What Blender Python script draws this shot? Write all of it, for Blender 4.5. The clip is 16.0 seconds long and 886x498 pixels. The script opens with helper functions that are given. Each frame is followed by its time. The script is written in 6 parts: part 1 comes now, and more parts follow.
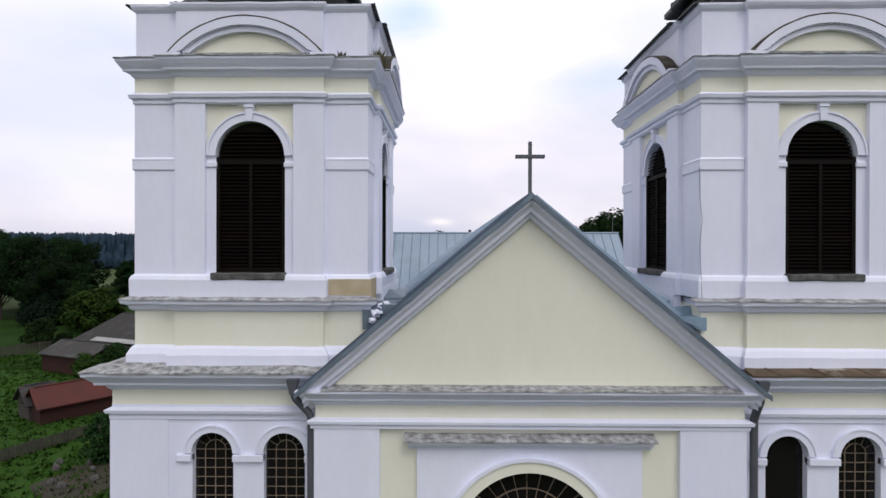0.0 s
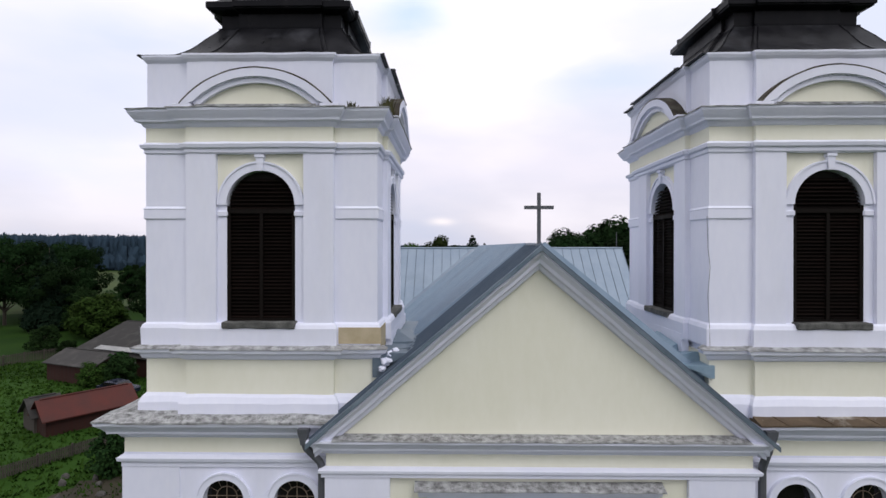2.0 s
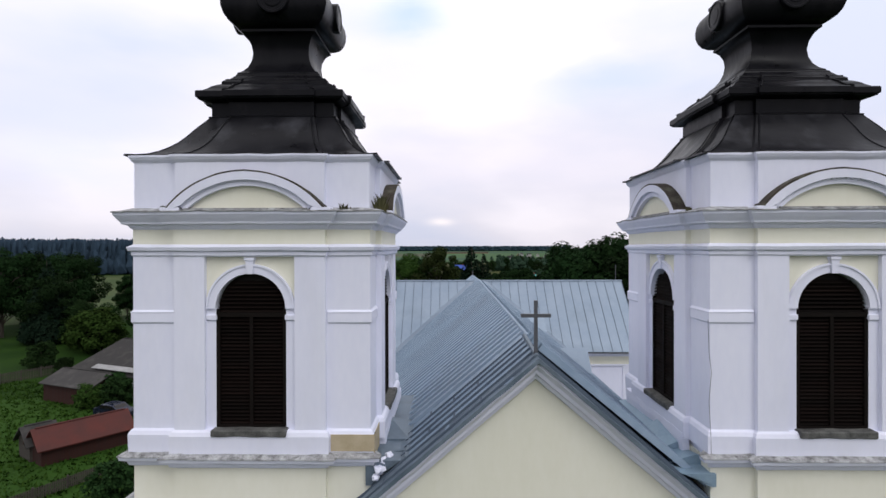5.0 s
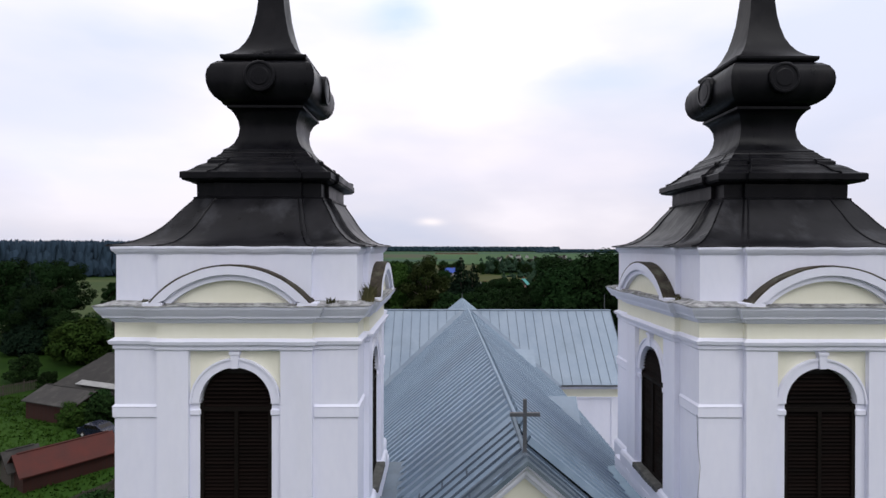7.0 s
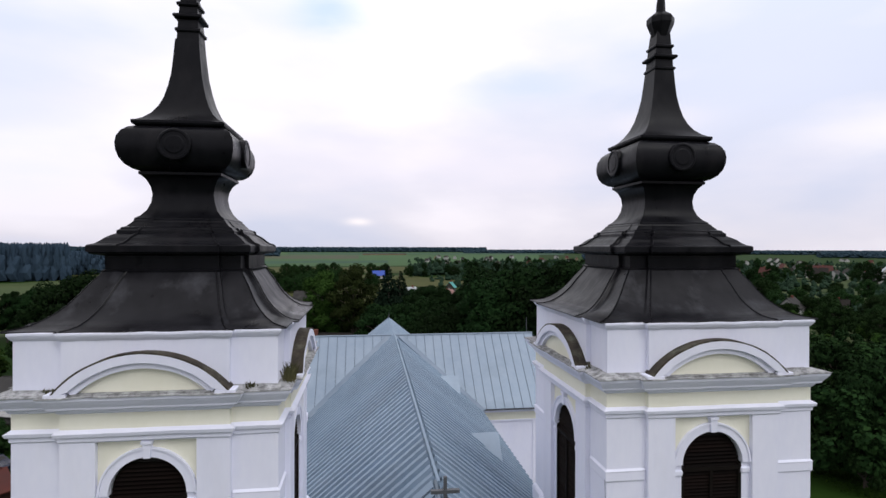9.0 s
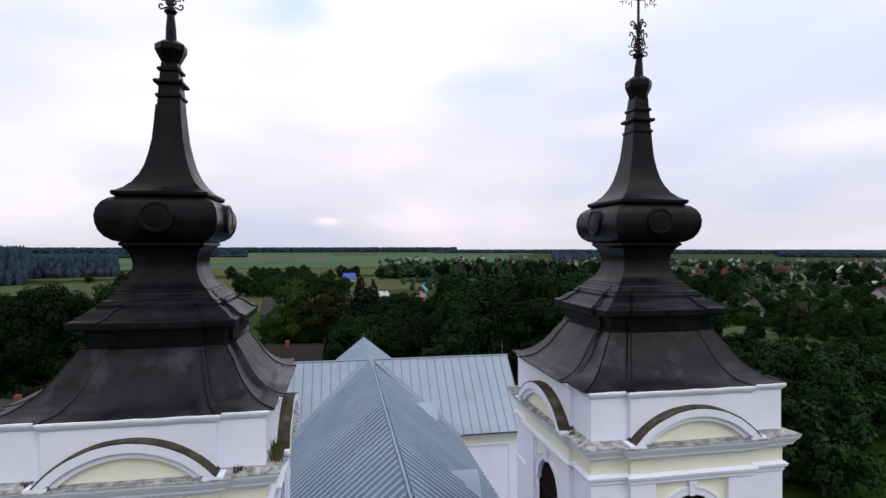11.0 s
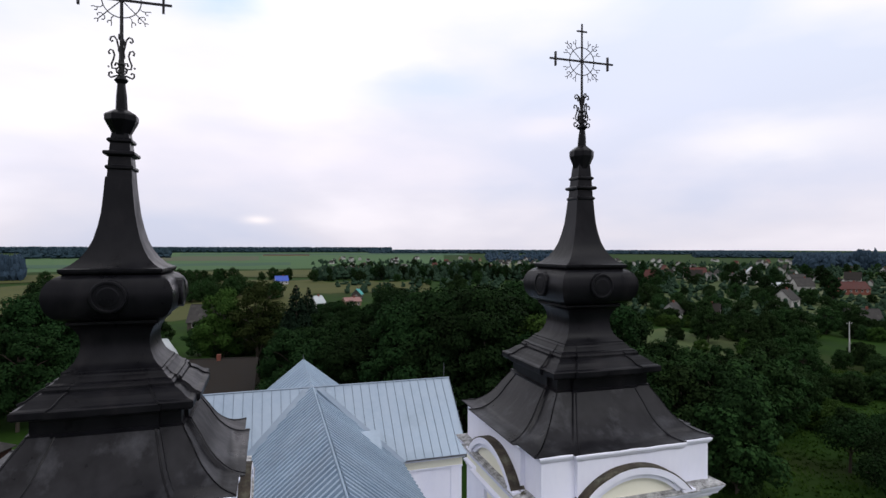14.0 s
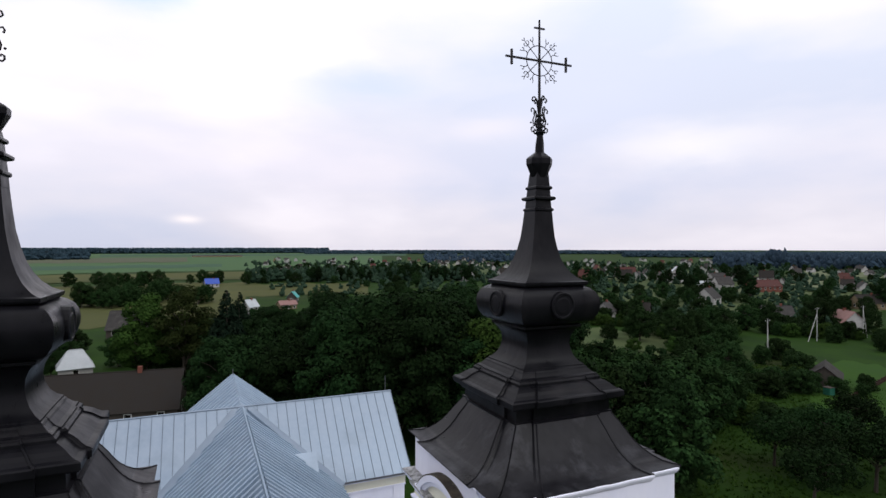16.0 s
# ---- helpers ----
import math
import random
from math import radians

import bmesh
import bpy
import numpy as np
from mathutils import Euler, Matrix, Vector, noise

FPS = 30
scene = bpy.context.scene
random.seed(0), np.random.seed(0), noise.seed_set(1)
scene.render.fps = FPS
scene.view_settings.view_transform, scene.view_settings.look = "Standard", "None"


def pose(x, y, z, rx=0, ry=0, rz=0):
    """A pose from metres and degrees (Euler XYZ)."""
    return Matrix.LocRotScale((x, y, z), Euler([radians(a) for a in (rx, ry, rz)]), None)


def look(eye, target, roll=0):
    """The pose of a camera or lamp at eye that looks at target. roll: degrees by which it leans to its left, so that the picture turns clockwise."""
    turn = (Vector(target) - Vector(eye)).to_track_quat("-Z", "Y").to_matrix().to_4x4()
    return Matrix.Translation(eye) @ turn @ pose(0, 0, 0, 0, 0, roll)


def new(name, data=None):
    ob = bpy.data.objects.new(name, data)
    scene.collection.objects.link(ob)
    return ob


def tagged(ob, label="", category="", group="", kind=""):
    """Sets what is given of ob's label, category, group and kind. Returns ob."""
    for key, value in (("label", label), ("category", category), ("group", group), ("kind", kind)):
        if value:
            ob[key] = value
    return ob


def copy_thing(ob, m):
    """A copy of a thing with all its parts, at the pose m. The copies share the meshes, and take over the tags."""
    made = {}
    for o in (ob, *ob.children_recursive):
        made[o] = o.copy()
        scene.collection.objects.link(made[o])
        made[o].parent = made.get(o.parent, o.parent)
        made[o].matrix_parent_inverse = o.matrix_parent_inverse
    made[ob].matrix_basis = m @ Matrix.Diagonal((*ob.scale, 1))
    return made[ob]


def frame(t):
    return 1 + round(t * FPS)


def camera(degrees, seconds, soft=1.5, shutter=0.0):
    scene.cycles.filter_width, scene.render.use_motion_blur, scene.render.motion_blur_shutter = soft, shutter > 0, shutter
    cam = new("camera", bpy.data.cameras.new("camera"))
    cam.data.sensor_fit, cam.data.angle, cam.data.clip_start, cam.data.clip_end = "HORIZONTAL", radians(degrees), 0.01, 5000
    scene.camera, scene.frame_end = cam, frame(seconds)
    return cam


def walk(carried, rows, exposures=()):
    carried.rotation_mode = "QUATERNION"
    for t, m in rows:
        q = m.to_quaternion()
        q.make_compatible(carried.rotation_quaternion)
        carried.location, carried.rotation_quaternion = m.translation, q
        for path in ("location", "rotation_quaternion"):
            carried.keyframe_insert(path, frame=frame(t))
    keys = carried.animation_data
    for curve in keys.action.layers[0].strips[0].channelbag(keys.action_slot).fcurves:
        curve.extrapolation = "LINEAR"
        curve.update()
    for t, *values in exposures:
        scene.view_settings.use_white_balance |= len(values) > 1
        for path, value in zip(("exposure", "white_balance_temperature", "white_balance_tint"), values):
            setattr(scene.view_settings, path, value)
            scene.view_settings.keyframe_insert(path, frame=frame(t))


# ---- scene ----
cam = camera(77.3, 16.0)
PATH = [
    (0, (-1.79, -11.951, 12.384), (-1.816, -9.951, 12.378), 0.1),
    (0.5, (-1.746, -11.94, 12.68), (-1.773, -9.94, 12.673), 0.0),
    (1, (-1.814, -11.924, 12.958), (-1.843, -9.925, 12.952), 0.0),
    (1.5, (-1.884, -11.987, 13.192), (-1.915, -9.987, 13.187), 0.0),
    (2, (-1.953, -12.025, 13.435), (-1.985, -10.026, 13.428), -0.0),
    (2.5, (-2.016, -12.002, 13.702), (-2.047, -10.002, 13.695), -0.0),
    (3, (-1.961, -11.975, 13.975), (-1.992, -9.975, 13.97), -0.0),
    (3.5, (-1.836, -11.874, 14.32), (-1.867, -9.875, 14.314), -0.1),
    (4, (-1.762, -11.795, 14.688), (-1.793, -9.796, 14.682), -0.1),
    (6.5, (-2.032, -11.641, 17.164), (-2.047, -9.641, 17.158), -0.1),
    (7, (-1.84, -11.594, 17.596), (-1.832, -9.594, 17.59), 0.1),
    (7.5, (-1.886, -11.786, 18.091), (-1.834, -9.787, 18.085), -0.0),
    (8, (-1.846, -11.886, 18.551), (-1.745, -9.889, 18.544), -0.1),
    (8.5, (-1.795, -11.896, 18.974), (-1.612, -9.904, 18.968), -0.0),
    (9, (-1.723, -11.841, 19.29), (-1.457, -9.858, 19.285), 0.1),
    (11.5, (-2.219, -11.897, 21.446), (-1.798, -9.942, 21.44), -0.0),
    (12, (-2.286, -11.94, 21.931), (-1.785, -10.003, 21.926), 0.1),
    (12.5, (-2.376, -12.076, 22.324), (-1.814, -10.156, 22.318), 0.1),
    (13, (-2.601, -12.225, 22.571), (-2.013, -10.313, 22.566), 0.1),
    (13.5, (-2.73, -12.298, 22.704), (-2.135, -10.389, 22.699), 0.1),
    (14, (-2.774, -12.205, 22.757), (-2.175, -10.297, 22.75), 0.1),
    (14.5, (-2.696, -12.017, 22.825), (-2.084, -10.113, 22.819), 0.1),
    (15, (-2.648, -11.595, 22.955), (-1.963, -9.716, 22.949), -0.0),
    (15.5, (-2.512, -11.034, 23.051), (-1.773, -9.175, 23.043), -0.1),
    (16, (-2.44, -10.497, 23.185), (-1.633, -8.667, 23.179), 0.0),
]
walk(cam, [(t, look(eye, target, roll)) for t, eye, target, roll in PATH])

# ---- world and light ----
world = bpy.data.worlds.new("overcast_sky")
scene.world = world
world.use_nodes = True
wn, wl = world.node_tree.nodes, world.node_tree.links
wn.clear()
w_out = wn.new("ShaderNodeOutputWorld")
w_bg = wn.new("ShaderNodeBackground")
w_sky = wn.new("ShaderNodeTexSky")
w_sky.sky_type = "NISHITA"
w_sky.sun_disc = False
w_sky.sun_elevation = radians(38)
w_sky.sun_rotation = radians(115)
w_tc = wn.new("ShaderNodeTexCoord")
w_map = wn.new("ShaderNodeMapping")
w_map.inputs["Scale"].default_value = (1.6, 1.6, 4.6)
w_map.inputs["Location"].default_value = (0.35, 0.1, 0.25)
w_noise = wn.new("ShaderNodeTexNoise")
w_noise.inputs["Scale"].default_value = 1.25
w_noise.inputs["Detail"].default_value = 5.0
w_noise.inputs["Roughness"].default_value = 0.45
w_ramp = wn.new("ShaderNodeValToRGB")
w_ramp.color_ramp.elements[0].position, w_ramp.color_ramp.elements[0].color = 0.36, (0.72, 0.77, 0.90, 1)
w_ramp.color_ramp.elements[1].position, w_ramp.color_ramp.elements[1].color = 0.62, (1.05, 1.02, 1.05, 1)
w_mid = w_ramp.color_ramp.elements.new(0.51)
w_mid.color = (0.89, 0.88, 0.94, 1)
w_sep = wn.new("ShaderNodeSeparateXYZ")
w_hor = wn.new("ShaderNodeValToRGB")
w_hor.color_ramp.elements[0].position, w_hor.color_ramp.elements[0].color = 0.0, (0.785, 0.765, 0.81, 1)
w_hor.color_ramp.elements[1].position, w_hor.color_ramp.elements[1].color = 0.42, (1.06, 1.06, 1.06, 1)
w_hm = w_hor.color_ramp.elements.new(0.12)
w_hm.color = (0.875, 0.855, 0.905, 1)
w_mul = wn.new("ShaderNodeMix")
w_mul.data_type, w_mul.blend_type = "RGBA", "MULTIPLY"
w_mul.inputs["Factor"].default_value = 1.0
w_mix = wn.new("ShaderNodeMix")
w_mix.data_type, w_mix.blend_type = "RGBA", "MIX"
w_mix.inputs["Factor"].default_value = 0.96
w_dim = wn.new("ShaderNodeMix")
w_dim.data_type, w_dim.blend_type = "RGBA", "MULTIPLY"
w_dim.inputs["Factor"].default_value = 1.0
w_dim.inputs["B"].default_value = (0.1, 0.1, 0.1, 1)
wl.new(w_tc.outputs["Generated"], w_map.inputs["Vector"])
wl.new(w_map.outputs["Vector"], w_noise.inputs["Vector"])
wl.new(w_noise.outputs["Fac"], w_ramp.inputs["Fac"])
wl.new(w_tc.outputs["Generated"], w_sep.inputs["Vector"])
wl.new(w_sep.outputs["Z"], w_hor.inputs["Fac"])
wl.new(w_ramp.outputs["Color"], w_mul.inputs["A"])
wl.new(w_hor.outputs["Color"], w_mul.inputs["B"])
wl.new(w_sky.outputs["Color"], w_dim.inputs["A"])
wl.new(w_dim.outputs["Result"], w_mix.inputs["A"])


def sky_math(op, a, b=None):
    """A scalar maths node in the world; a and b are sockets or numbers."""
    q = wn.new("ShaderNodeMath")
    q.operation = op
    for i, v in enumerate((a, b)):
        if v is None:
            continue
        if isinstance(v, (int, float)):
            q.inputs[i].default_value = v
        else:
            wl.new(v, q.inputs[i])
    return q.outputs[0]


# cloud forms by compass bearing and height; their edges are frayed by noise
w_fray = wn.new("ShaderNodeTexNoise")
w_fray.inputs["Scale"].default_value = 7.0
w_fray.inputs["Detail"].default_value = 6.0
w_fmap = wn.new("ShaderNodeMapping")
w_fmap.inputs["Scale"].default_value = (1, 1, 3.0)
wl.new(w_tc.outputs["Generated"], w_fmap.inputs["Vector"])
wl.new(w_fmap.outputs["Vector"], w_fray.inputs["Vector"])
w_bear = sky_math("ARCTAN2", w_sep.outputs["X"], w_sep.outputs["Y"])
w_fr = sky_math("SUBTRACT", w_fray.outputs["Fac"], 0.5)
sky_col = w_mul.outputs["Result"]
for bearing, height, wide, tall, colour, amount in (
        (15.8, 16.2, 9.0, 2.4, (0.68, 0.75, 0.92), 0.95), (-4.0, 22.5, 5.0, 2.4, (0.60, 0.74, 0.92), 1.0),
        (38.0, 15.0, 11.0, 5.5, (0.74, 0.77, 0.95), 0.6), (-33.0, 11.0, 13.0, 7.0, (0.76, 0.79, 0.98), 0.7),
        (28.0, 12.0, 7.0, 1.6, (0.98, 0.90, 0.95), 0.5), (8.0, 9.0, 26.0, 3.6, (0.88, 0.82, 0.92), 0.45),
        (-1.0, 2.6, 1.5, 0.5, (1.0, 0.92, 0.93), 0.8), (3.0, 19.0, 10.0, 4.0, (1.03, 1.0, 1.02), 0.7),
        (48.0, 9.5, 8.0, 2.2, (1.0, 0.95, 0.97), 0.6), (-14.0, 16.0, 9.0, 5.0, (1.03, 1.0, 1.03), 0.6)):
    du = sky_math("DIVIDE", sky_math("SUBTRACT", w_bear, radians(bearing)), radians(wide))
    dv = sky_math("DIVIDE", sky_math("SUBTRACT", w_sep.outputs["Z"], math.sin(radians(height))), radians(tall))
    dv = sky_math("ADD", dv, sky_math("MULTIPLY", w_fr, 1.6))
    r2 = sky_math("ADD", sky_math("MULTIPLY", du, du), sky_math("MULTIPLY", dv, dv))
    fall = sky_math("MULTIPLY", sky_math("EXPONENT", sky_math("MULTIPLY", r2, -1.6)), amount)
    cm = wn.new("ShaderNodeMix")
    cm.data_type = "RGBA"
    wl.new(fall, cm.inputs["Factor"])
    wl.new(sky_col, cm.inputs["A"])
    cm.inputs["B"].default_value = (*colour, 1)
    sky_col = cm.outputs["Result"]
# the unseen sky to the south, behind the viewer, is dimmed to darken spire reflections
w_rear_dim = wn.new("ShaderNodeMapRange")
w_rear_dim.interpolation_type = "SMOOTHSTEP"
w_rear_dim.inputs["From Min"].default_value, w_rear_dim.inputs["From Max"].default_value = -0.75, 0.15
w_rear_dim.inputs["To Min"].default_value, w_rear_dim.inputs["To Max"].default_value = 0.90, 1.0
wl.new(w_sep.outputs["Y"], w_rear_dim.inputs["Value"])
w_south = wn.new("ShaderNodeVectorMath")
w_south.operation = "SCALE"
wl.new(sky_col, w_south.inputs[0])
wl.new(w_rear_dim.outputs["Result"], w_south.inputs["Scale"])
wl.new(w_south.outputs["Vector"], w_mix.inputs["B"])
wl.new(w_mix.outputs["Result"], w_bg.inputs["Color"])
w_bg.inputs["Strength"].default_value = 1.14
wl.new(w_bg.outputs["Background"], w_out.inputs["Surface"])

sun_data = bpy.data.lights.new("sun", "SUN")
sun_data.energy, sun_data.angle, sun_data.color = 0.92, radians(28), (1.0, 0.99, 0.98)
sun = new("sun", sun_data)
sun.matrix_world = look((22, -42, 66), (0, 0, 8))
scene.view_settings.exposure = 0.0


# ---- materials ----
def mat(name, a, b, rough=0.7, metal=0.0, scale=1.2, fine=14.0, bump=0.15, spec=0.3, grime=None, grime_amt=0.0,
        grime_scale=0.5, vary=0.0, stretch=(1, 1, 1)):
    """A weathered surface: two colours mixed by coarse and fine noise, stains on top, fine relief."""
    m = bpy.data.materials.new(name)
    m.use_nodes = True
    n, l = m.node_tree.nodes, m.node_tree.links
    p = n["Principled BSDF"]
    p.inputs["Roughness"].default_value = rough
    p.inputs["Metallic"].default_value = metal
    p.inputs["Specular IOR Level"].default_value = spec
    geo = n.new("ShaderNodeNewGeometry")
    mp = n.new("ShaderNodeMapping")
    mp.inputs["Scale"].default_value = stretch
    l.new(geo.outputs["Position"], mp.inputs["Vector"])
    n1, n2 = n.new("ShaderNodeTexNoise"), n.new("ShaderNodeTexNoise")
    n1.inputs["Scale"].default_value, n1.inputs["Detail"].default_value = scale, 4.0
    n2.inputs["Scale"].default_value, n2.inputs["Detail"].default_value = fine, 3.0
    l.new(mp.outputs["Vector"], n1.inputs["Vector"])
    l.new(mp.outputs["Vector"], n2.inputs["Vector"])
    add = n.new("ShaderNodeMath")
    add.operation = "MULTIPLY_ADD"
    add.inputs[1].default_value = 0.4
    l.new(n2.outputs["Fac"], add.inputs[0])
    l.new(n1.outputs["Fac"], add.inputs[2])
    mr = n.new("ShaderNodeMapRange")
    mr.inputs["From Min"].default_value, mr.inputs["From Max"].default_value = 0.45, 0.95
    l.new(add.outputs[0], mr.inputs["Value"])
    mix = n.new("ShaderNodeMix")
    mix.data_type = "RGBA"
    mix.inputs["A"].default_value, mix.inputs["B"].default_value = (*a, 1), (*b, 1)
    l.new(mr.outputs["Result"], mix.inputs["Factor"])
    col = mix.outputs["Result"]
    if grime:
        n3 = n.new("ShaderNodeTexNoise")
        n3.inputs["Scale"].default_value, n3.inputs["Detail"].default_value, n3.inputs["Roughness"].default_value = grime_scale, 6.0, 0.65
        l.new(mp.outputs["Vector"], n3.inputs["Vector"])
        g = n.new("ShaderNodeMapRange")
        g.inputs["From Min"].default_value, g.inputs["From Max"].default_value = 0.52, 0.72
        g.inputs["To Max"].default_value = grime_amt
        l.new(n3.outputs["Fac"], g.inputs["Value"])
        gm = n.new("ShaderNodeMix")
        gm.data_type = "RGBA"
        l.new(g.outputs["Result"], gm.inputs["Factor"])
        l.new(col, gm.inputs["A"])
        gm.inputs["B"].default_value = (*grime, 1)
        col = gm.outputs["Result"]
    if vary:
        info = n.new("ShaderNodeObjectInfo")
        hsv = n.new("ShaderNodeHueSaturation")
        vr = n.new("ShaderNodeMapRange")
        vr.inputs["To Min"].default_value, vr.inputs["To Max"].default_value = 1 - vary, 1 + vary
        l.new(info.outputs["Random"], vr.inputs["Value"])
        l.new(vr.outputs["Result"], hsv.inputs["Value"])
        l.new(col, hsv.inputs["Color"])
        col = hsv.outputs["Color"]
    l.new(col, p.inputs["Base Color"])
    rr = n.new("ShaderNodeMapRange")
    rr.inputs["To Min"].default_value, rr.inputs["To Max"].default_value = max(rough - 0.13, 0.08), min(rough + 0.13, 1.0)
    l.new(mr.outputs["Result"], rr.inputs["Value"])
    l.new(rr.outputs["Result"], p.inputs["Roughness"])
    if bump:
        bp = n.new("ShaderNodeBump")
        bp.inputs["Strength"].default_value, bp.inputs["Distance"].default_value = bump, 0.02
        l.new(add.outputs[0], bp.inputs["Height"])
        l.new(bp.outputs["Normal"], p.inputs["Normal"])
    return m


WHITE = mat("white_limewash", (0.73, 0.745, 0.87), (0.81, 0.82, 0.92), 0.85, scale=0.5, fine=9, bump=0.12, spec=0.15,
            grime=(0.60, 0.61, 0.62), grime_amt=0.16, grime_scale=0.9, stretch=(1, 1, 0.35))
CREAM = mat("cream_limewash", (0.76, 0.745, 0.61), (0.82, 0.805, 0.69), 0.85, scale=0.6, fine=8, bump=0.12, spec=0.15,
            grime=(0.66, 0.65, 0.50), grime_amt=0.2, grime_scale=0.8, stretch=(1, 1, 0.4))
LICHEN = mat("lichened_mortar_ledge", (0.10, 0.10, 0.098), (0.52, 0.525, 0.53), 0.95, scale=6.0, fine=38, bump=0.8,
             grime=(0.05, 0.05, 0.045), grime_amt=0.9, grime_scale=9.0)
SILL = mat("blackened_lichen_sill", (0.03, 0.03, 0.029), (0.16, 0.16, 0.15), 0.95, scale=4.0, fine=30, bump=0.8)
MOSS = mat("mossy_sheet", (0.020, 0.016, 0.012), (0.075, 0.062, 0.046), 0.95, scale=4.5, fine=20, bump=0.8,
           grime=(0.15, 0.155, 0.11), grime_amt=0.7, grime_scale=2.6)
RUST = mat("rusty_sheet", (0.060, 0.040, 0.024), (0.15, 0.11, 0.072), 0.85, 0.1, scale=3.0, fine=18, bump=0.6,
           grime=(0.62, 0.59, 0.53), grime_amt=1.0, grime_scale=1.1)
SLATE = mat("dark_sheet_metal", (0.0036, 0.0036, 0.0049), (0.0092, 0.0091, 0.0114), 0.36, 0.0, scale=1.4, fine=6, bump=0.6, spec=0.11,
            grime=(0.0175, 0.0160, 0.0178), grime_amt=0.75, grime_scale=1.3, stretch=(1, 1, 0.5))
SKIRT = mat("weathered_dark_sheet", (0.0055, 0.0055, 0.0070), (0.018, 0.0178, 0.0208), 0.38, 0.0, scale=1.6, fine=5, bump=0.6, spec=0.13,
            grime=(0.050, 0.051, 0.058), grime_amt=0.8, grime_scale=1.3, stretch=(1, 1, 0.45))
IRON = mat("black_wrought_iron", (0.015, 0.014, 0.016), (0.03, 0.028, 0.03), 0.55, 0.5, bump=0.1)
ZINC = mat("galvanised_standing_seam", (0.225, 0.285, 0.36), (0.30, 0.36, 0.435), 0.5, 0.45, scale=0.6, fine=5, bump=0.08, spec=0.5,
           grime=(0.19, 0.24, 0.29), grime_amt=0.5, grime_scale=0.5, vary=0.05)
PROFILE = mat("profiled_roof_sheet", (0.20, 0.275, 0.36), (0.285, 0.365, 0.455), 0.6, 0.25, scale=0.5, fine=4, bump=0.06, spec=0.5,
              grime=(0.20, 0.25, 0.31), grime_amt=0.5, grime_scale=0.35, vary=0.04)
OLDROOF = mat("old_grey_roof_sheet", (0.105, 0.145, 0.185), (0.195, 0.24, 0.285), 0.55, 0.35, scale=1.3, fine=9, bump=0.2,
              grime=(0.09, 0.10, 0.11), grime_amt=0.5, grime_scale=0.9, vary=0.08)
# darker than the roof zinc: the seams' shaded side is painted in
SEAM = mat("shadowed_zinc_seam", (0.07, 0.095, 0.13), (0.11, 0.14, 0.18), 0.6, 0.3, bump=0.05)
PIPE = mat("grey_downpipe_sheet", (0.085, 0.09, 0.10), (0.13, 0.135, 0.15), 0.5, 0.4, bump=0.05)
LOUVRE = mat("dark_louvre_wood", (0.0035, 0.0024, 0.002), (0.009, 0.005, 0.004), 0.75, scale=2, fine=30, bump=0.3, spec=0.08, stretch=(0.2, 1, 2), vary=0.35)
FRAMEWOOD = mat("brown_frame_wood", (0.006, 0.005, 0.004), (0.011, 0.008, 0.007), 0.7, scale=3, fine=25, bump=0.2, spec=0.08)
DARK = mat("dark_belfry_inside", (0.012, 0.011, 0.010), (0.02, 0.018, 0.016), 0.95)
MUNTIN = mat("tan_lattice_bar", (0.20, 0.15, 0.11), (0.29, 0.23, 0.17), 0.6)
TAN = mat("bare_tan_render", (0.40, 0.33, 0.21), (0.50, 0.42, 0.29), 0.95, scale=3, fine=16, bump=0.5)
COPPER = mat("blue_grey_sheet", (0.19, 0.28, 0.36), (0.28, 0.38, 0.46), 0.55, 0.3, scale=1.5, fine=12, bump=0.2)

GLASS = bpy.data.materials.new("dark_window_glass")
GLASS.use_nodes = True
gp = GLASS.node_tree.nodes["Principled BSDF"]
gp.inputs["Base Color"].default_value = (0.010, 0.008, 0.009, 1)
gp.inputs["Roughness"].default_value = 0.12
gp.inputs["Specular IOR Level"].default_value = 0.35


# ---- mesh helpers ----
def part(name, bm, material, parent=None, label="", smooth=False):
    """Links a bmesh as one mesh object under its thing or part."""
    bmesh.ops.recalc_face_normals(bm, faces=bm.faces)
    me = bpy.data.meshes.new(name)
    bm.to_mesh(me)
    bm.free()
    me.materials.append(material)
    if smooth:
        me.polygons.foreach_set("use_smooth", [True] * len(me.polygons))
        me.set_sharp_from_angle(angle=radians(38))
    ob = new(name, me)
    if parent is not None:
        ob.parent = parent
    if label:
        tagged(ob, label)
    return ob


def share(name, source, parent, m):
    """One more piece on the same mesh."""
    ob = new(name, source.data)
    ob.parent = parent
    ob.matrix_basis = m
    return ob


def thing(name, label, category, group="", kind="", at=(0, 0, 0)):
    ob = new(name)
    ob.location = at
    ob.empty_display_size = 0.3
    return tagged(ob, label, category, group, kind)


def box(bm, x0, x1, y0, y1, z0, z1, m=None):
    v = [bm.verts.new((x, y, z)) for z in (z0, z1) for y in (y0, y1) for x in (x0, x1)]
    if m is not None:
        for q in v:
            q.co = m @ q.co
    for f in ((0, 2, 3, 1), (4, 5, 7, 6), (0, 1, 5, 4), (1, 3, 7, 5), (3, 2, 6, 7), (2, 0, 4, 6)):
        bm.faces.new([v[i] for i in f])
    return v


def boxbm(*a, bevel=0.0):
    bm = bmesh.new()
    box(bm, *a)
    if bevel:
        bmesh.ops.bevel(bm, geom=bm.edges[:], offset=bevel, segments=1, affect="EDGES")
    return bm


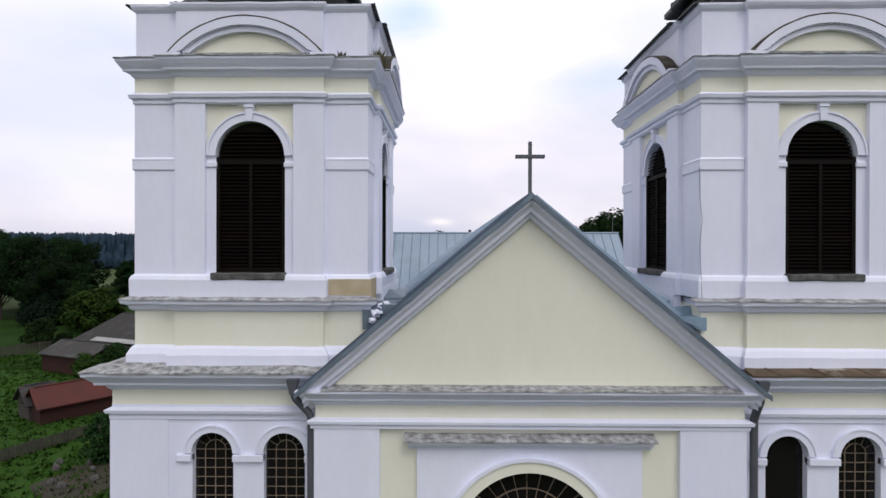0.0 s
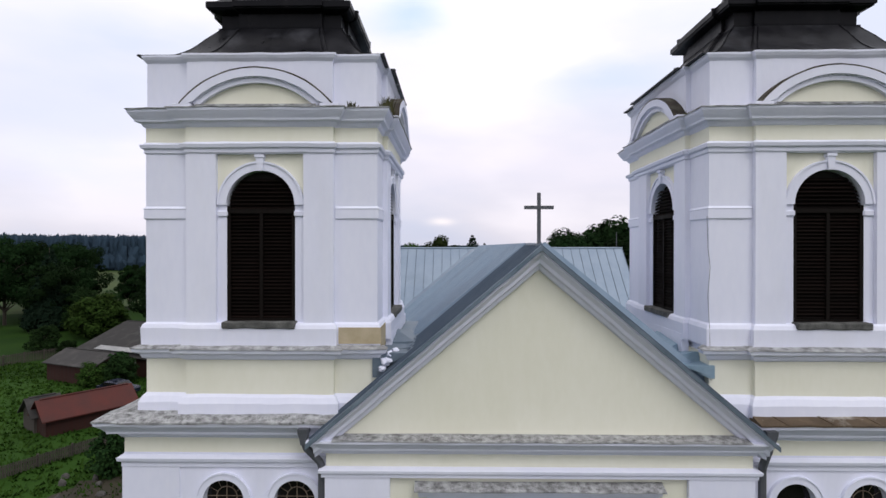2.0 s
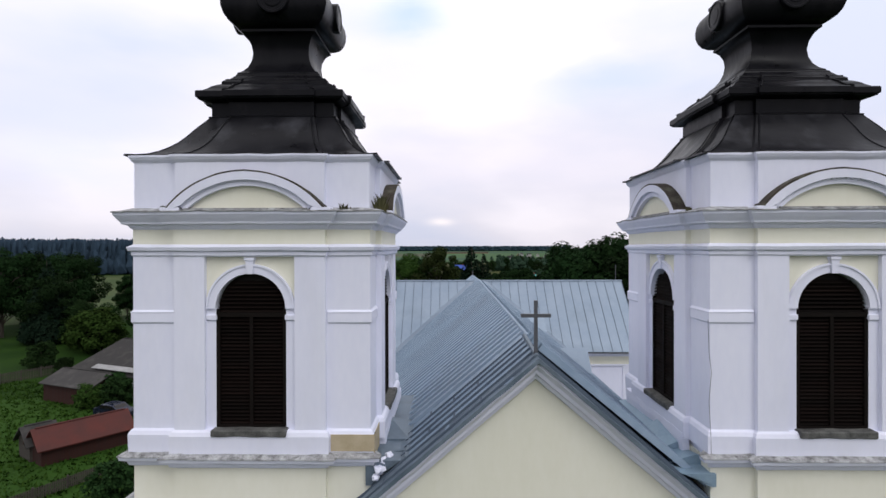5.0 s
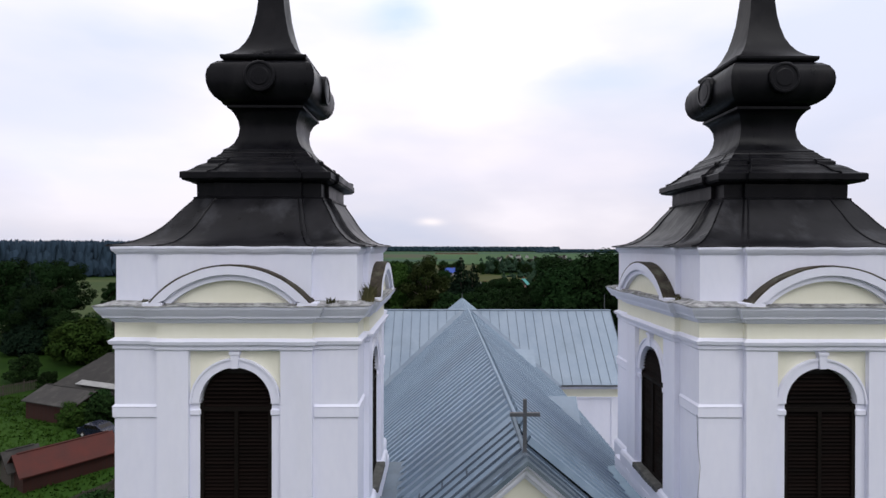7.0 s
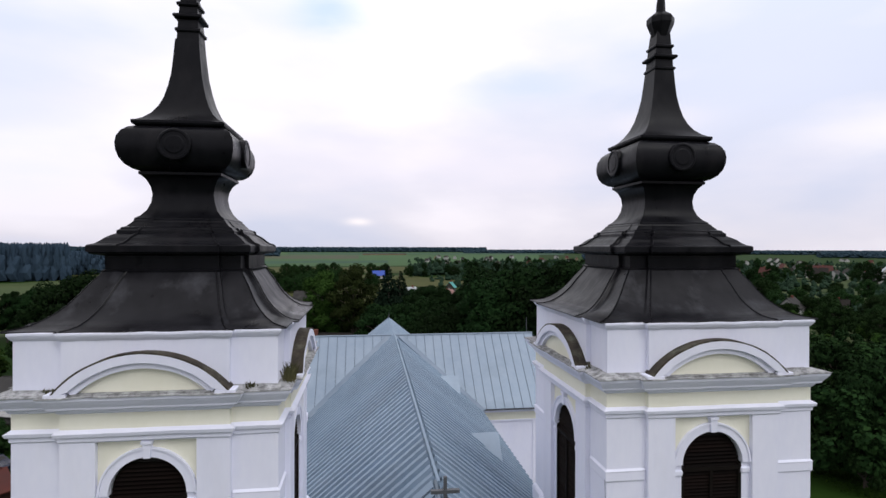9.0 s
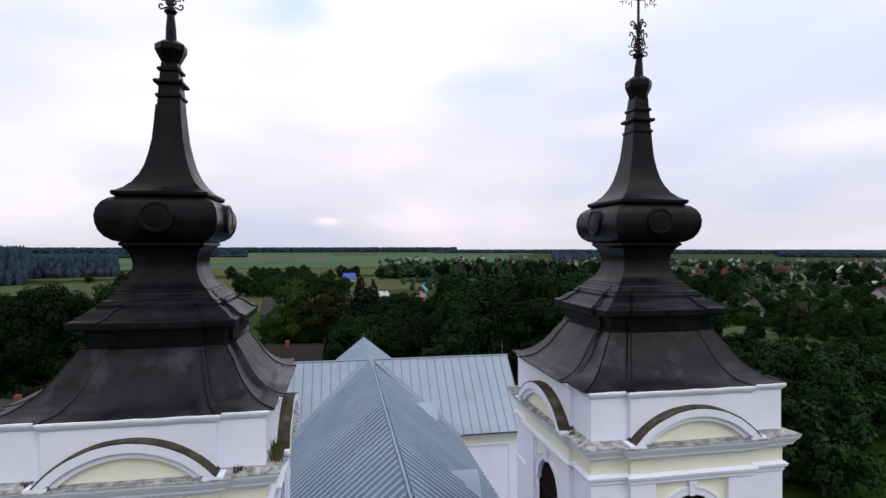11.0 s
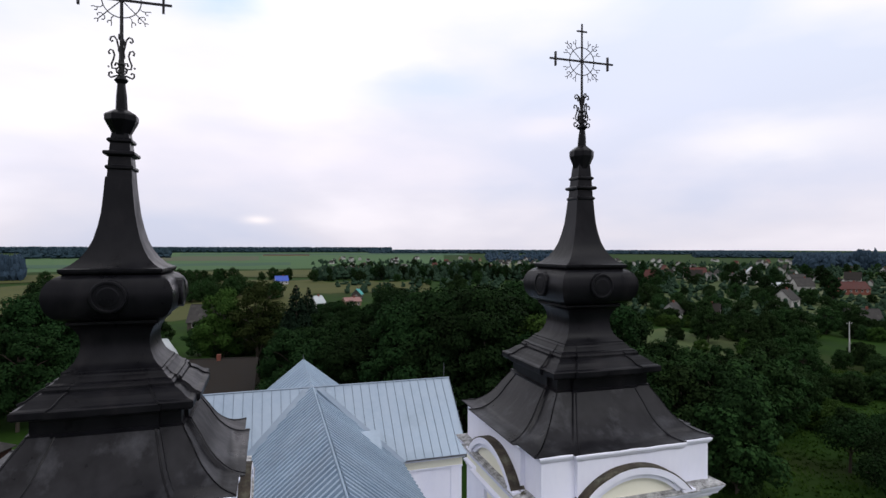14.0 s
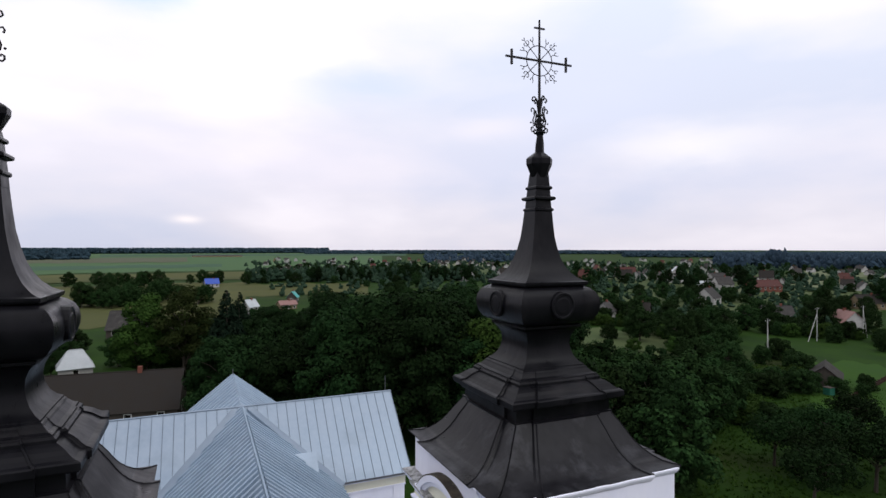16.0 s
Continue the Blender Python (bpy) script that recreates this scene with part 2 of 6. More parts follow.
def loft(bm, rings, cap=True):
    """Skins a stack of closed rings with equal counts."""
    vs = [[bm.verts.new(p) for p in r] for r in rings]
    n = len(vs[0])
    for a, b in zip(vs, vs[1:]):
        for i in range(n):
            j = (i + 1) % n
            bm.faces.new((a[i], a[j], b[j], b[i]))
    if cap:
        bm.faces.new(vs[0][::-1])
        bm.faces.new(vs[-1])
    return bm


def plan(h, rp, rh, z):
    """A square of half width h with a projecting centre (depth rp, half width rh) on each side."""
    side = [(-h, -h), (-rh, -h), (-rh, -h - rp), (rh, -h - rp), (rh, -h)]
    pts = []
    for k in range(4):
        c, s = (1, 0, -1, 0)[k], (0, 1, 0, -1)[k]
        pts += [(x * c - y * s, x * s + y * c, z) for x, y in side]
    return pts


def stepped(profile, h, rp, rh, cap=True):
    """Mouldings round the stepped square: profile of (offset, z)."""
    return loft(bmesh.new(), [plan(h + o, rp, rh + o, z) for o, z in profile], cap)


def square(h, z):
    return [(-h, -h, z), (h, -h, z), (h, h, z), (-h, h, z)]


def squares(profile):
    return loft(bmesh.new(), [square(h, z) for h, z in profile])


def lathe(profile, n=12, turn=0.0):
    return loft(bmesh.new(), [[(r * math.cos(turn + 2 * math.pi * i / n), r * math.sin(turn + 2 * math.pi * i / n), z) for i in range(n)]
                              for r, z in profile])


def tube(bm, pts, r, n=6):
    """A round bar along a line of points."""
    pts = [Vector(p) for p in pts]
    rings = []
    for i, p in enumerate(pts):
        d = (pts[min(i + 1, len(pts) - 1)] - pts[max(i - 1, 0)]).normalized()
        a = d.orthogonal().normalized() if abs(d.y) > 0.9 else d.cross(Vector((0, 1, 0))).normalized()
        b = d.cross(a)
        rr = r[i] if isinstance(r, (list, tuple)) else r
        rings.append([p + rr * (math.cos(t) * a + math.sin(t) * b) for t in [2 * math.pi * k / n for k in range(n)]])
    return loft(bm, rings)


def plate(outline, holes, y0, y1):
    """A wall in the plane x-z with holes, from y0 to y1."""
    bm = bmesh.new()
    loops = [outline] + list(holes)
    front, edges = [], []
    for lp in loops:
        vs = [bm.verts.new((x, y0, z)) for x, z in lp]
        front.append(vs)
        edges += [bm.edges.new((vs[i], vs[(i + 1) % len(vs)])) for i in range(len(vs))]
    bmesh.ops.triangle_fill(bm, use_beauty=True, use_dissolve=False, edges=edges)
    faces = bm.faces[:]
    back = {v: bm.verts.new((v.co.x, y1, v.co.z)) for vs in front for v in vs}
    for f in faces:
        bm.faces.new([back[v] for v in reversed(f.verts)])
    for vs in front:
        for i in range(len(vs)):
            a, b = vs[i], vs[(i + 1) % len(vs)]
            bm.faces.new((a, b, back[b], back[a]))
    return bm


def arch(cx, half, z0, spring, n=20, r=None):
    """An arched opening's outline."""
    pts = [(cx - half, z0), (cx + half, z0)]
    return pts + [(cx + half * math.cos(math.pi * i / n), spring + half * math.sin(math.pi * i / n)) for i in range(n + 1)]


def arc_band(r0, r1, cx, cz, a0, a1, y0, y1, n=24, b0=None, b1=None):
    """A curved band from radius r0 to r1, between angles, from y0 to y1."""
    b0, b1 = a0 if b0 is None else b0, a1 if b1 is None else b1
    rings = []
    for i in range(n + 1):
        t, s = a0 + (a1 - a0) * i / n, b0 + (b1 - b0) * i / n
        i0, o0 = (cx + r0 * math.cos(s), cz + r0 * math.sin(s)), (cx + r1 * math.cos(t), cz + r1 * math.sin(t))
        rings.append([(i0[0], y0, i0[1]), (o0[0], y0, o0[1]), (o0[0], y1, o0[1]), (i0[0], y1, i0[1])])
    return loft(bmesh.new(), rings)


def run(profile, x0, x1):
    """A moulding with profile (y, z) along x."""
    return loft(bmesh.new(), [[(x, y, z) for y, z in profile] for x in (x0, x1)])


def roughen(bm, amt, longest=0.35, freq=2.3):
    """Uneven hand-plastered edges: cuts long edges and shifts the points a little."""
    for _ in range(4):
        es = [e for e in bm.edges if e.calc_length() > longest]
        if not es:
            break
        bmesh.ops.subdivide_edges(bm, edges=es, cuts=1, use_grid_fill=True)
    for v in bm.verts:
        p = v.co * freq
        v.co += Vector((noise.noise(p), noise.noise(p + Vector((7, 3, 1))), noise.noise(p + Vector((2, 9, 5))) * 1.3)) * amt
        p = v.co * freq * 3.7
        v.co += Vector((0, 0, noise.noise(p))) * amt * 0.7
    return bm


QUARTER = [pose(0, 0, 0, 0, 0, 90 * k) for k in range(4)]

# ---- bell towers ----
TX, TY, TH, RP, RH = 6.1, 2.5, 2.53, 0.12, 1.6
GROUND = -2.3


def bell_tower():
    t = thing("bell_tower", "white and cream limewashed square belfry stage with louvred arches", "bell tower", "bell towers")
    part("plinth_moulding", roughen(stepped([(0.06, 9.6), (0.12, 9.82), (0.12, 10.08), (0.06, 10.2), (0.0, 10.26)], TH, RP, RH), 0.012), WHITE, t)
    part("pedestal", stepped([(0.0, 10.2), (0.0, 11.12)], TH - 0.005, RP, RH), CREAM, t, "cream limewashed pedestal")
    part("pedestal_cornice", roughen(stepped([(0.0, 11.0), (0.07, 11.04), (0.1, 11.12), (0.2, 11.17), (0.22, 11.24), (0.0, 11.3)], TH, RP, RH), 0.01), WHITE, t)
    part("ledge_cover", roughen(stepped([(0.20, 11.246), (0.24, 11.25), (0.235, 11.27), (0.0, 11.345)], TH, RP, RH), 0.02), LICHEN, t, "grey lichened ledge")
    part("pilaster_base", stepped([(0.075, 11.3), (0.085, 11.68), (0.05, 11.76), (0.0, 11.80)], TH, RP, RH), WHITE, t)
    for k in range(4):
        q = QUARTER[k]
        cb = bmesh.new()
        box(cb, -TH, -RH, -TH, -RH, 11.6, 15.6, q)
        part("corner_pier", cb, WHITE, t)
        cb = bmesh.new()
        o = 0.032
        loft(cb, [[q @ Vector(p) for p in [(-TH - e, -TH - e, z), (-RH - 0.03, -TH - e, z), (-RH - 0.03, -RH - 0.03, z), (-TH - e, -RH - 0.03, z)]]
                  for e, z in [(0.01, 14.03), (o, 14.06), (o, 14.25), (o + 0.01, 14.27), (0, 14.32)]])
        part("impost_band", cb, WHITE, t)
        for x0, x1 in ((-RH, -0.95), (0.95, RH)):
            cb = bmesh.new()
            box(cb, x0, x1, -TH - RP, -TH + 0.4, 11.6, 15.56, q)
            part("pilaster", cb, WHITE, t)
        for x0, x1 in ((-0.95, -0.745), (0.745, 0.95)):
            cb = bmesh.new()
            box(cb, x0, x1, -TH - 0.02, -TH + 0.35, 11.6, 14.352, q)
            part("jamb", cb, WHITE, t)
            cb = bmesh.new()
            e = 0.02
            box(cb, x0 - (e if x0 > 0 else 0.0), x1 + (e if x0 < 0 else 0.0), -TH - 0.06, -TH + 0.2, 14.10, 14.22, q)
            bmesh.ops.bevel(cb, geom=cb.edges[:], offset=0.015, segments=1, affect="EDGES")
            part("impost", cb, WHITE, t)
        sp = plate([(-0.95, 14.35)] + [(-0.745 * math.cos(math.pi * i / 24), 14.35 + 0.745 * math.sin(math.pi * i / 24)) for i in range(25)]
                   + [(0.95, 14.35), (0.95, 15.56), (-0.95, 15.56)], [], -TH - 0.012, -TH + 0.35)
        sp.transform(q)
        part("spandrel", sp, CREAM, t, "cream spandrel over the arch")
        ab = arc_band(0.742, 0.90, 0, 14.35, 0, math.pi, -TH - 0.07, -TH + 0.3, 28)
        ab.transform(q)
        part("archivolt", ab, WHITE, t)
        ab = arc_band(0.90, 0.94, 0, 14.35, 0, math.pi, -TH - 0.095, -TH, 28)
        ab.transform(q)
        part("archivolt_fillet", ab, WHITE, t)
        kb = loft(bmesh.new(), [[(-a, -TH - d, z), (a, -TH - d, z), (a, -TH + 0.1, z), (-a, -TH + 0.1, z)] for a, d, z in
                                [(0.065, 0.115, 15.08), (0.085, 0.12, 15.36), (0.105, 0.14, 15.37), (0.105, 0.14, 15.43)]])
        kb.transform(q)
        part("keystone", kb, WHITE, t)
        sb = bmesh.new()
        box(sb, -0.79, 0.79, -TH - RP - 0.125, -TH + 0.3, 11.69, 11.835, q)
        bmesh.ops.bevel(sb, geom=sb.edges[:], offset=0.02, segments=1, affect="EDGES")
        part("window_sill", roughen(sb, 0.014), SILL, t, "dark lichened window sill")
        wb = bmesh.new()
        box(wb, -0.95, 0.95, -TH - 0.03, -TH + 0.3, 11.3, 11.69, q)
        part("apron", wb, WHITE, t)
        # louvred shutters
        sh = new("louvre_shutter")
        sh.parent = t
        sh.matrix_basis = q
        tagged(sh, "dark brown wooden louvred shutters")
        # added dark sheet stands in for the unlit belfry behind the slats
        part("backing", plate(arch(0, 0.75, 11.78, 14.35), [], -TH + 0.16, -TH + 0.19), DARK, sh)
        fb = bmesh.new()
        for x0, x1 in ((-0.745, -0.67), (-0.035, 0.035), (0.67, 0.745)):
            box(fb, x0, x1, -TH - 0.012, -TH + 0.08, 11.8, 14.33 if x0 != -0.035 else 14.2)
        box(fb, -0.745, 0.745, -TH - 0.018, -TH + 0.075, 14.17, 14.26)
        box(fb, -0.74, 0.74, -TH - 0.018, -TH + 0.075, 11.8, 11.88)
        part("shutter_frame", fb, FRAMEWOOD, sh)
        slat = None
        for i in range(29):
            z = 11.93 + i * 0.078
            m = pose(0, -TH + 0.055, z, 38)
            if slat is None:
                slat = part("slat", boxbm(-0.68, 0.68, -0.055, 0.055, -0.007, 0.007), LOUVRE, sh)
                slat.matrix_basis = m
            else:
                share("slat", slat, sh, m)
        for i in range(8):
            z = 14.30 + i * 0.085
            w = math.sqrt(max(0.72 ** 2 - (z - 14.35) ** 2, 0.01)) - 0.02
            m = pose(0, -TH + 0.055, z, 38) @ Matrix.Diagonal((w / 0.68, 1, 1, 1))
            share("slat", slat, sh, m)
        # segmental pediment
        cz, ro, ri, base = 15.12, 2.09, 1.80, 16.40
        ao, ai = math.acos((base - cz) / ro), math.acos((base - cz) / ri)
        pd = new("segmental_pediment")
        pd.parent = t
        pd.matrix_basis = q
        f = -TH - RP
        part("tympanum", plate([(ri * 1.03 * math.sin(-ai + 2 * ai * i / 20), cz + ri * 1.03 * math.cos(-ai + 2 * ai * i / 20)) for i in range(21)], [],
                               f - 0.10, f + 0.1), CREAM, pd, "cream tympanum")
        h = math.pi / 2
        part("arch_moulding", roughen(arc_band(ri, ri + 0.13, 0, cz, h + ai, h - ai, f - 0.2, f + 0.1, 28), 0.006), WHITE, pd)
        part("arch_cornice", roughen(arc_band(ri + 0.12, ro, 0, cz, h + ao, h - ao, f - 0.27, f + 0.1, 28, h + ai * 0.97, h - ai * 0.97), 0.008), WHITE, pd)
        part("arch_cover", roughen(arc_band(ro - 0.004, ro + 0.035, 0, cz, h + ao + 0.01, h - ao - 0.01, f - 0.262, f + 0.12, 28), 0.012), MOSS, pd, "mossy brown sheet cover")
        for s_ in (-1, 1):
            part("arch_foot", boxbm(*sorted((s_ * 1.36, s_ * 1.76)), f - 0.272, f + 0.1, 16.36, 16.47, bevel=0.012), WHITE, pd)
        tooth = None
        for i in range(27):
            a = ai * 0.86 * (i - 13) / 13
            m = pose(0, 0, cz, 0, math.degrees(a), 0)
            if tooth is None:
                tooth = part("dentil", boxbm(-.032, .032, f - 0.232, f - 0.1, ri + .095, ri + .15), WHITE, pd)
                tooth.matrix_basis = m
            else:
                share("dentil", tooth, pd, m)
        part("tympanum_ledge", boxbm(-1.28, 1.28, f - 0.25, f - 0.08, 16.40, 16.455), LICHEN, pd)
    part("architrave", roughen(stepped([(0.0, 15.45), (0.03, 15.48), (0.03, 15.55), (0.08, 15.58), (0.10, 15.65), (0.0, 15.71)], TH, RP, RH), 0.007), WHITE, t)
    part("frieze", stepped([(-0.01, 15.5), (0.0, 15.55), (0.0, 16.12)], TH, RP, RH), CREAM, t, "cream frieze")
    part("cornice", roughen(stepped([(0.0, 16.02), (0.04, 16.05), (0.07, 16.11), (0.16, 16.14), (0.17, 16.18), (0.22, 16.25), (0.27, 16.33), (0.28, 16.38), (0.0, 16.43)],
                            TH, RP, RH), 0.009), WHITE, t)
    part("cornice_cover", roughen(stepped([(0.27, 16.382), (0.30, 16.385), (0.30, 16.405), (0.0, 16.475)], TH, RP, RH), 0.016), LICHEN, t, "grey lichened cornice cover")
    part("parapet", stepped([(-0.02, 16.44), (-0.02, 17.52)], TH, RP, RH), WHITE, t)
    part("parapet_cap", roughen(stepped([(-0.02, 17.44), (0.03, 17.5), (0.06, 17.56), (0.06, 17.6), (-0.1, 17.62)], TH, RP, RH), 0.009), WHITE, t)
    return t


tower_left = bell_tower()
# the tower is a little deeper than wide: its rear part stands further back
for o in tower_left.children:
    if o.type == "MESH":
        for v in o.data.vertices:
            if v.co.y > 1.62:
                v.co.y += 0.25
    elif (o.matrix_basis @ Vector((0, -1, 0))).y > 0.9:
        o.matrix_basis = pose(0, 0.25, 0) @ o.matrix_basis
tower_left.matrix_basis = pose(-TX, TY, 0)
tower_right = copy_thing(tower_left, pose(TX, TY, 0))


def flush_inner(tower, side):
    """The ledge stops at the inner corner, where the nave roof meets the tower."""
    for o in tower.children:
        if o.name.split(".")[0] in ("ledge_cover", "pedestal_cornice"):
            o.data = o.data.copy()
            for v in o.data.vertices:
                if side * v.co.x > TH - 0.05 and v.co.y > -TH + 0.12:
                    v.co.x = side * (TH - 0.05)


flush_inner(tower_left, 1)
flush_inner(tower_right, -1)
tagged(tower_left, "white and cream limewashed belfry stage with a bare render patch")
pb = bmesh.new()
box(pb, RH + 0.1, TH + 0.09, -TH - 0.092, -TH + 0.1, 11.35, 11.70)
box(pb, TH - 0.1, TH + 0.092, -TH - 0.06, -TH + 0.75, 11.2, 11.70)
part("bare_render_patch", pb, TAN, tower_left, "bare tan render where plaster fell")


# ---- spires ----
SKIRT_PARTS = ("skirt_roof", "standing_seam", "hip_seam")


def spire():
    t = thing("tower_spire", "dark sheet-metal baroque spire with a bulb and needle", "spire", "tower spires")
    curve = [(2.64, 17.60), (2.64, 17.625), (2.48, 17.645), (2.33, 17.685), (2.17, 17.775), (2.03, 17.89), (1.90, 18.03), (1.79, 18.19), (1.68, 18.38), (1.58, 18.53), (1.50, 18.65), (1.455, 18.74)]
    sk = [(h, .12 - .03 * (z - 17.6), 1.0 + (h - 1.455) * 0.54, z) for h, z in curve]
    part("skirt_roof", loft(bmesh.new(), [plan(*s) for s in sk]), SKIRT, t, "concave weathered dark skirt roof", True)
    part("skirt_roll", loft(bmesh.new(), [plan(h, .1, 1.01, z) for h, z in [(1.42, 18.72), (1.485, 18.735), (1.49, 18.775), (1.42, 18.80)]]), SLATE, t)
    for k in range(4):
        for sx in (-1, 1):
            b = bmesh.new()
            tube(b, [QUARTER[k] @ Vector((sx * q[2] * .93, -q[0] - q[1] - .005, q[3])) for q in sk[1:]], .022, 5)
            part("standing_seam", b, SLATE, t)
            b = bmesh.new()
            tube(b, [QUARTER[k] @ Vector((sx * (q[0] - .01), -q[0] + .01, q[3])) for q in sk[1:]], .02, 5)
            part("hip_seam", b, SLATE, t)
    part("drum", loft(bmesh.new(), [plan(1.43, .085, .99, z) for z in (18.7, 19.2)]), SLATE, t)
    pl = [(1.44, 19.10), (1.58, 19.125), (1.66, 19.15), (1.67, 19.185), (1.70, 19.19), (1.70, 19.32), (1.67, 19.345), (1.58, 19.37), (1.50, 19.43), (1.43, 19.50), (1.34, 19.56), (1.26, 19.60),
          (1.255, 19.66), (1.21, 19.70)]
    part("mid_eave", loft(bmesh.new(), [plan(h, .07, h * 0.62, z) for h, z in pl]), SLATE, t)
    part("mid_step", loft(bmesh.new(), [plan(h, .05 * (h - .9) / .32, h * .62, z) for h, z in [(1.21, 19.64), (1.19, 19.735), (1.11, 19.765), (1.06, 19.82), (1.02, 19.86), (1.0, 19.90), (.95, 19.935)]]), SLATE, t)
    for k in range(4):
        for sx in (-1, 1):
            b = bmesh.new()
            tube(b, [QUARTER[k] @ Vector((sx * h * .61, -h - .075, z + .012)) for h, z in pl[5:]], .022, 5)
            part("eave_seam", b, SLATE, t)
    part("neck", squares([(.96, 19.9), (.95, 19.96), (.86, 20.02), (.76, 20.15), (.69, 20.33), (.665, 20.52), (.69, 20.70), (.76, 20.86), (.84, 20.95), (.88, 20.97), (.88, 21.03), (.8, 21.06)]), SLATE, t, "", True)
    bulb = part("bulb", squares([(.84, 21.04), (.97, 21.08), (1.09, 21.17), (1.17, 21.3), (1.215, 21.46), (1.225, 21.62), (1.20, 21.78), (1.13, 21.92), (1.02, 22.02), (.88, 22.08)]), SLATE, t,
                "square bulb with rounded sides", True)
    for k in range(4):
        q = QUARTER[k]
        rb = loft(bmesh.new(), [[(r * math.cos(2 * math.pi * i / 20), -d, 21.6 + r * math.sin(2 * math.pi * i / 20)) for i in range(20)]
                                for r, d in [(.36, 1.05), (.36, 1.265), (.34, 1.285), (.30, 1.288), (.285, 1.27), (.22, 1.272), (.19, 1.282), (.05, 1.286)]])
        rb.transform(q)
        part("medallion", rb, SLATE, bulb, "round sheet-metal medallion")
    part("needle_eave", squares([(.88, 22.05), (.97, 22.10), (.985, 22.14), (.985, 22.19), (.93, 22.21)]), SLATE, t)
    part("needle", squares([(.95, 22.19), (.80, 22.28), (.66, 22.42), (.55, 22.6), (.46, 22.82), (.39, 23.1), (.335, 23.4), (.30, 23.75), (.27, 24.12), (.26, 24.2)]), SLATE, t,
         "concave tapering needle roof", True)
    part("needle_top", squares([(.26, 24.15), (.238, 24.5), (.215, 24.8), (.19, 25.08), (.175, 25.17)]), SLATE, t)
    for z, r in ((24.41, .285), (24.72, .32), (25.01, .25)):
        part("collar", squares([(r - .09, z - .07), (r - .015, z - .045), (r + .005, z - .02), (r + .005, z + .02), (r - .02, z + .045), (r - .09, z + .06)]), SLATE, t)
    part("knob", lathe([(.19, 25.12), (.21, 25.19), (.27, 25.30), (.335, 25.42), (.355, 25.46), (.36, 25.57), (.33, 25.605), (.2, 25.68), (.12, 25.72)], 8, math.pi / 8), SLATE, t)
    part("spike", lathe([(.13, 25.68), (.115, 26.0), (.085, 26.28), (.155, 26.36), (.10, 26.42), (.05, 26.5)], 8), SLATE, t)
    # the whole spire leans a little forward
    for o in t.children_recursive:
        skirt_part = o.name.split(".")[0] in SKIRT_PARTS
        for v in o.data.vertices:
            rise = (v.co.z - 17.6) / 1.14
            v.co.y += 0.28 * rise if skirt_part else -0.042 * (v.co.z - 25.6)
    return t


spire_left = spire()
SPY = 2.66
spire_left.matrix_basis = Matrix.Translation((-TX - .02, SPY, 0)) @ Matrix.Translation((0, 0, 19.3)) @ Matrix.Diagonal((1.025, 1.025, 1.02, 1)) @ Matrix.Translation((0, 0, -19.3))
spire_right = copy_thing(spire_left, pose(TX + .22, SPY, 0))
spire_right.matrix_basis = Matrix.Translation((TX + .22, SPY, 0)) @ Matrix.Translation((0, 0, 19.3)) @ Matrix.Diagonal((1.025, 1.025, 1.02, 1)) @ Matrix.Translation((0, 0, -19.3))
for o in spire_right.children:
    if o.name.split(".")[0] in SKIRT_PARTS:
        o.data = o.data.copy()
        for v in o.data.vertices:
            v.co.x -= .21 * (1 - (v.co.z - 17.6) / 1.14)
        o.matrix_basis = pose(0, 0, 0.035)
# the other needle stands a little taller
tall = Matrix.Translation((0, 0, 22.2)) @ Matrix.Diagonal((1, 1, 1.045, 1)) @ Matrix.Translation((0, 0, -22.2))
for o in spire_left.children:
    nm_ = o.name.split(".")[0]
    if nm_ in ("needle", "needle_top", "collar", "knob", "spike"):
        o.matrix_basis = tall
    if nm_ in ("neck", "bulb", "needle_eave", "needle"):
        o.matrix_basis = Matrix.Translation((-.02, 0, 0)) @ Matrix.Diagonal((1.03, 1, 1, 1)) @ o.matrix_basis
    if nm_ in SKIRT_PARTS:
        o.matrix_basis = pose(0, 0, 0.035)


def spiral(cx, cz, r0, turns, start, n=14, flip=1):
    return [(cx + flip * r0 * (1 - 0.75 * i / n) * math.cos(start + turns * 2 * math.pi * i / n), 0,
             cz + r0 * (1 - 0.75 * i / n) * math.sin(start + turns * 2 * math.pi * i / n)) for i in range(n + 1)]


